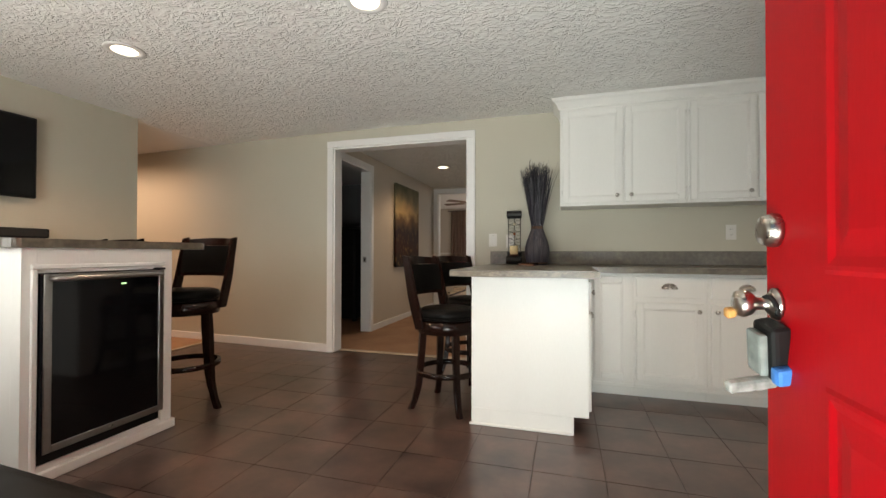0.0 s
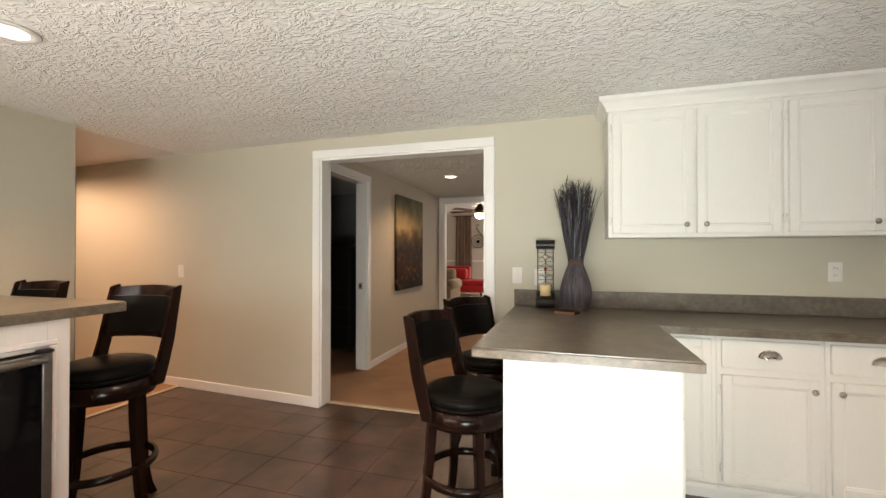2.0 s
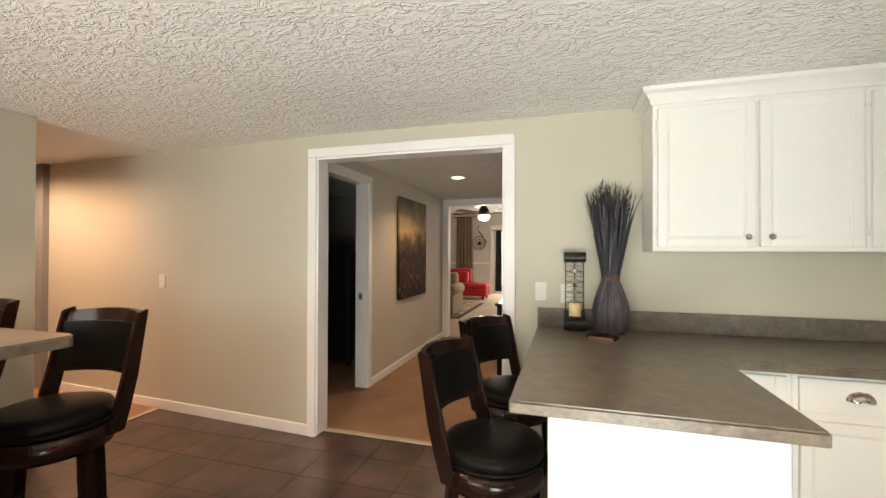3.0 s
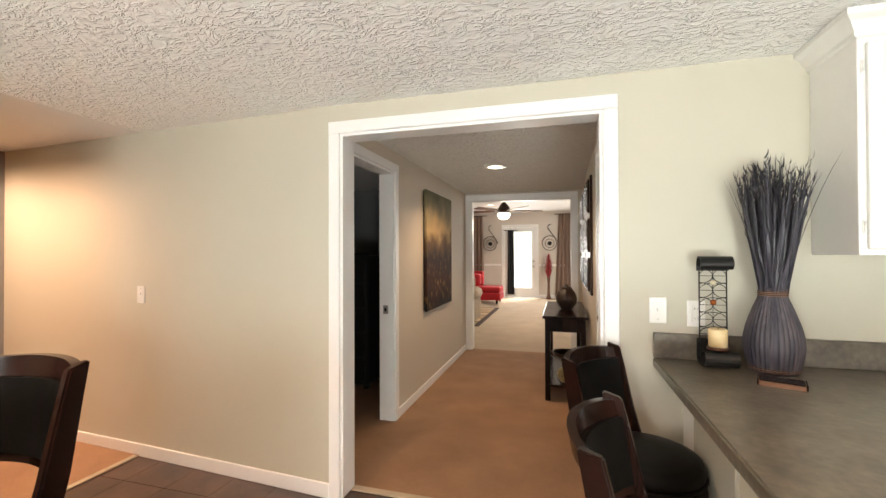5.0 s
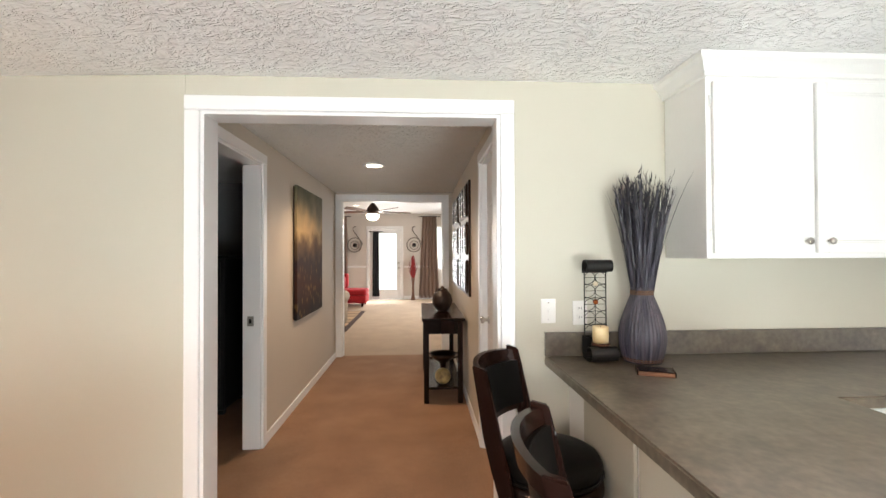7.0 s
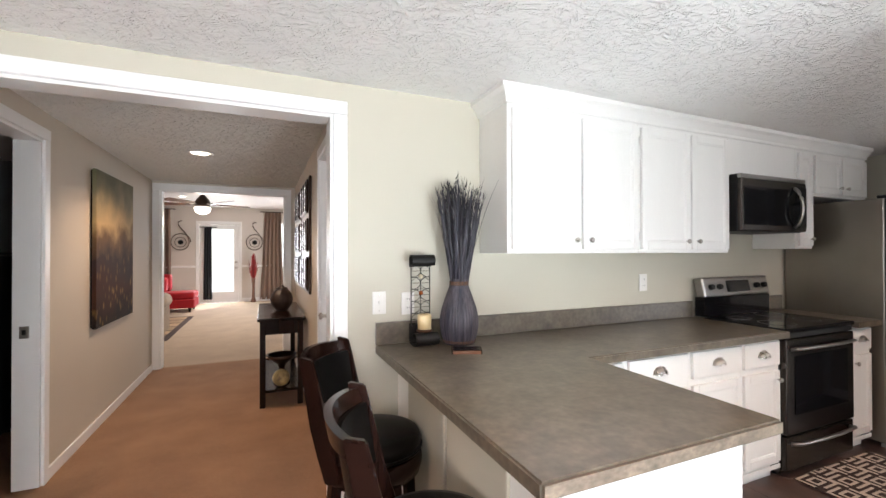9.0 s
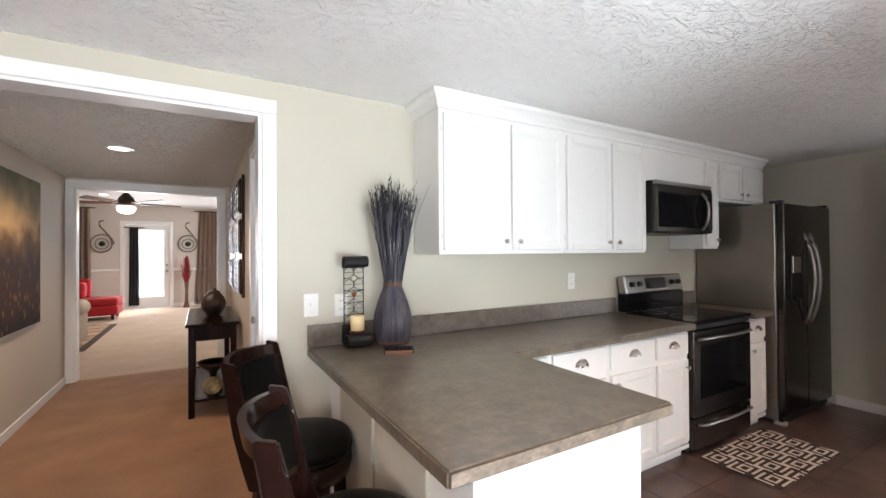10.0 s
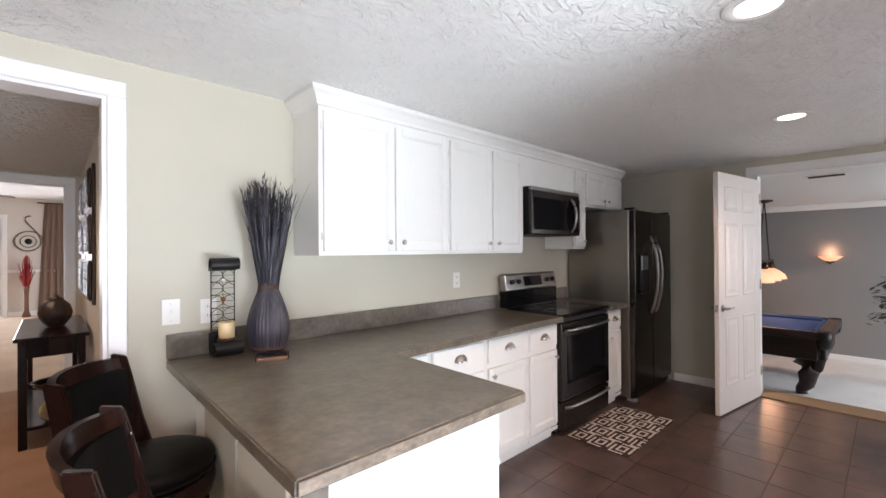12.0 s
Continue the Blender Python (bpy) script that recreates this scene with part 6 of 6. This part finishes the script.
for x in (0.28, PW - 0.28):
    for y in (0.27, PL - 0.27):
        sx, sy = (1 if x > 0.7 else -1), (1 if y > 1 else -1)
        pts = [(x, y, PT - 0.34), (x - sx * 0.0, y - sy * 0.0, 0.40), (x + sx * 0.05, y + sy * 0.05, 0.28), (x + sx * 0.03, y + sy * 0.03, 0.14), (x - sx * 0.03, y - sy * 0.03, 0.05), (x - sx * 0.02, y - sy * 0.02, 0.0)]
        part("leg", tube(bmesh.new(), pts, [0.12, 0.11, 0.10, 0.075, 0.055, 0.065], 12), MAHOG, ob, "carved claw leg")
AMBER = glow("lit_amber_glass", (1.0, 0.44, 0.24), 0.8, (0.8, 0.45, 0.25))
ob = thing("billiard_lamp", "dark bronze hanging billiard lamp with amber glass shades", "pendant lamp", m=pose(6.9, 2.62, 0))
part("canopy", lathe(bmesh.new(), [(0.03, POOL_CEIL - 0.04), (0.10, POOL_CEIL - 0.02), (0.11, POOL_CEIL - 0.001)], 24), BRZ, ob)
for y in (-0.03, 0.03):
    part("chain", tube(bmesh.new(), [(y, 0, POOL_CEIL - 0.03), (y * 12, 0, 1.20)], 0.008, 6), BRZ, ob)
part("bar", tube(bmesh.new(), [(-0.65, 0, 1.20), (0.65, 0, 1.20)], 0.018, 8), BRZ, ob)
for x in (-0.5, 0, 0.5):
    part("socket", lathe(bmesh.new(), [(0.03, 1.08), (0.05, 1.12), (0.03, 1.19)], 16, (x, 0, 0)), BRZ, ob)
    part("shade", lathe(bmesh.new(), [(0.19, 0.92), (0.195, 0.93), (0.17, 0.99), (0.10, 1.05), (0.04, 1.085)], 28, (x, 0, 0)), AMBER, ob, "glowing amber glass shade")
pl = new("billiard_bulb", bpy.data.lights.new("billiard_bulb", "POINT"))
pl.data.energy, pl.data.color, pl.data.shadow_soft_size = 10, (1, 0.6, 0.35), 0.08
pl.location = (6.9, 2.59, 0.86)
ob = thing("wall_sconce", "amber glass half-bowl wall sconce, lit", "wall lamp", m=pose(POOL_X, 2.0, 1.24))
bm = bmesh.new()
n_, prof = 16, [(0.02, -0.06), (0.06, -0.05), (0.11, -0.02), (0.15, 0.02), (0.145, 0.022)]
rows = [[bm.verts.new((-0.002 - r * math.sin(math.pi * i / n_) * 0.8, r * math.cos(math.pi * i / n_), z)) for i in range(n_ + 1)] for r, z in prof]
for p, q in zip(rows, rows[1:]):
    for i in range(n_):
        bm.faces.new((p[i], p[i + 1], q[i + 1], q[i])).smooth = True
part("glass_bowl", bm, AMBER, ob, "glowing amber glass half bowl")
part("finial", lathe(bmesh.new(), [(0.005, -0.105), (0.02, -0.09), (0.024, -0.076)], 14, (-0.03, 0, 0)), BRZ, ob)
part("back_plate", B(-0.012, -0.001, -0.05, 0.05, -0.08, 0.02, bev=0.003), BRZ, ob)
sl = new("sconce_bulb", bpy.data.lights.new("sconce_bulb", "POINT"))
sl.data.energy, sl.data.color, sl.data.shadow_soft_size = 1.4, (1, 0.55, 0.3), 0.04
sl.location = (POOL_X - 0.08, 2.0, 1.32)
ob = thing("ceiling_vent", "white metal ceiling air vent", "vent", m=pose(4.66, 1.77, POOL_CEIL))
part("frame", B(-0.06, 0.06, -0.15, 0.15, -0.010, -0.001, bev=0.002), TRIM, ob)
for i in range(6):
    part("slat", B(-0.045 + i * 0.016, -0.040 + i * 0.016, -0.13, 0.13, -0.018, -0.0105), BRZ, ob)
# leafy plant at the far side
ob = thing("potted_plant", "leafy dark green potted plant on a stand", "plant", m=pose(7.0, 1.25, POOL_Z))
part("stand", lathe(bmesh.new(), [(0.14, 0), (0.15, 0.02), (0.04, 0.06), (0.035, 0.55), (0.12, 0.60), (0.12, 0.62)], 20), WOOD, ob)
part("pot", lathe(bmesh.new(), [(0.08, 0.621), (0.12, 0.70), (0.13, 0.80), (0.115, 0.80), (0.10, 0.76)], 20), BROWNURN, ob)
bm = bmesh.new()
rnd = random.Random(3)
for k in range(420):
    a, q = rnd.uniform(0, 6.28), rnd.random()
    r = 0.03 + 0.24 * rnd.random()
    c = Vector((r * math.cos(a), r * math.sin(a), 0.80 + 0.62 * q - 0.9 * max(0, r - 0.18)))
    d = Vector((math.cos(a + rnd.uniform(-1, 1)), math.sin(a + rnd.uniform(-1, 1)), rnd.uniform(-0.8, 0.3))).normalized()
    s = d.cross(Vector((0, 0, 1))).normalized() * 0.028
    L = rnd.uniform(0.07, 0.13)
    bm.faces.new([bm.verts.new(c), bm.verts.new(c + d * L * 0.45 + s), bm.verts.new(c + d * L), bm.verts.new(c + d * L * 0.45 - s)])
tagged(part("leaves", bm, mat("dark_green_leaf", (0.035, 0.06, 0.022), 0.5, rand=0.3, island=True), ob, "dark green leaves"), kind="stuff")

# dark leather bench beside the entrance
ob = thing("leather_bench", "low black leather bench near the entrance", "bench", m=pose(-1.02, 0.46, 0, 0, 0, -3))
part("cushion", B(-0.62, 0.30, -0.22, 0.20, 0.32, 0.42, bev=0.04, seg=3), LEATHER, ob)
part("base", B(-0.59, 0.27, -0.19, 0.17, 0.06, 0.319, bev=0.01), LEATHER, ob)
for x in (-0.46, 0.13):
    for y in (-0.14, 0.12):
        part("foot", cyl(bmesh.new(), (x, y, 0), 0.02, 0.06), WOOD, ob)

# ---- front windows and the outdoors ----
for x0, x1 in ((-2.75, -1.05), (1.25, 2.95)):
    ob = thing("window", "white framed front window", "window", kind="structure")
    bm = bmesh.new()
    y0, y1 = FRONT - 0.10, FRONT - 0.05
    box(bm, x0, x0 + 0.05, y0, y1, 0.85, 1.98)
    box(bm, x1 - 0.05, x1, y0, y1, 0.85, 1.98)
    box(bm, x0 + 0.05, x1 - 0.05, y0, y1, 0.85, 0.90)
    box(bm, x0 + 0.05, x1 - 0.05, y0, y1, 1.93, 1.98)
    box(bm, (x0 + x1) / 2 - 0.025, (x0 + x1) / 2 + 0.025, y0, y1, 0.90, 1.93)
    part("window_frame", bm, TRIM, ob)
    part("window_sill", B(x0 - 0.05, x1 + 0.05, FRONT + 0.001, FRONT + 0.07, 0.825, 0.848, bev=0.004), TRIM, ob)
    for a, b in ((x0 + 0.051, (x0 + x1) / 2 - 0.026), ((x0 + x1) / 2 + 0.026, x1 - 0.051)):
        g = part("pane", B(a, b, y0 + 0.02, y0 + 0.025, 0.901, 1.929), PANE, ob)
        g.visible_shadow = False
# emissive sheet: the outdoor glare is put into the garden's colour
BRIGHT = bpy.data.materials.new("overexposed_garden_glow")
BRIGHT.use_nodes = True
n, ln = BRIGHT.node_tree.nodes, BRIGHT.node_tree.links
bs = n["Principled BSDF"]
nz = n.new("ShaderNodeTexNoise")
nz.inputs["Scale"].default_value, nz.inputs["Detail"].default_value = 1.6, 6
rp = n.new("ShaderNodeValToRGB")
rp.color_ramp.elements[0].position, rp.color_ramp.elements[0].color = 0.35, (0.55, 0.75, 0.50, 1)
rp.color_ramp.elements[1].position, rp.color_ramp.elements[1].color = 0.55, (1, 1, 1, 1)
ln.new(nz.outputs[0], rp.inputs[0])
ln.new(rp.outputs[0], bs.inputs["Emission Color"])
bs.inputs["Emission Strength"].default_value = 1.5
setting("backdrop_garden", B(-9, 5, 18.5, 18.6, -0.5, 5), BRIGHT, "glowing backdrop for the overexposed garden beyond the glass door", "backdrop")

# ---- floor tiles ----
TS, GAP = 0.3165, 0.004
bm = B(GAP / 2, TS - GAP / 2, GAP / 2, TS - GAP / 2, -0.0038, 0.0)
proto = link("tile", bm, TILE, floor)
tile_mesh = proto.data
ox, oy = 0.080, 2.175
first = True
X0, X1, YA, YB = LEFT - 0.085, RIGHT - 0.001, FRONT - 0.12, BACK + T - 0.036
i0, i1 = math.floor((X0 - ox) / TS), math.ceil((X1 - ox) / TS)
j0, j1 = math.floor((YA - oy) / TS), math.ceil((YB - oy) / TS)
cut = {}
for i in range(i0, i1):
    for j in range(j0, j1):
        x, y = ox + i * TS, oy + j * TS
        a, b, c, d = max(x, X0), min(x + TS, X1), max(y, YA), min(y + TS, YB)
        if b - a < 0.02 or d - c < 0.02:
            continue
        if b - a > TS - 1e-4 and d - c > TS - 1e-4:
            me = tile_mesh
        else:
            key = (round(b - a, 3), round(d - c, 3))
            if key not in cut:
                q = B(GAP / 2, b - a - GAP / 2, GAP / 2, d - c - GAP / 2, -0.0038, 0.0)
                cut[key] = bpy.data.meshes.new("tile")
                q.to_mesh(cut[key])
                q.free()
                cut[key].materials.append(TILE)
            me = cut[key]
        if first and me is tile_mesh:
            t_ob, first = proto, False
        else:
            t_ob = new("tile", me)
            t_ob.parent = floor
        t_ob.location = (a, c, 0)
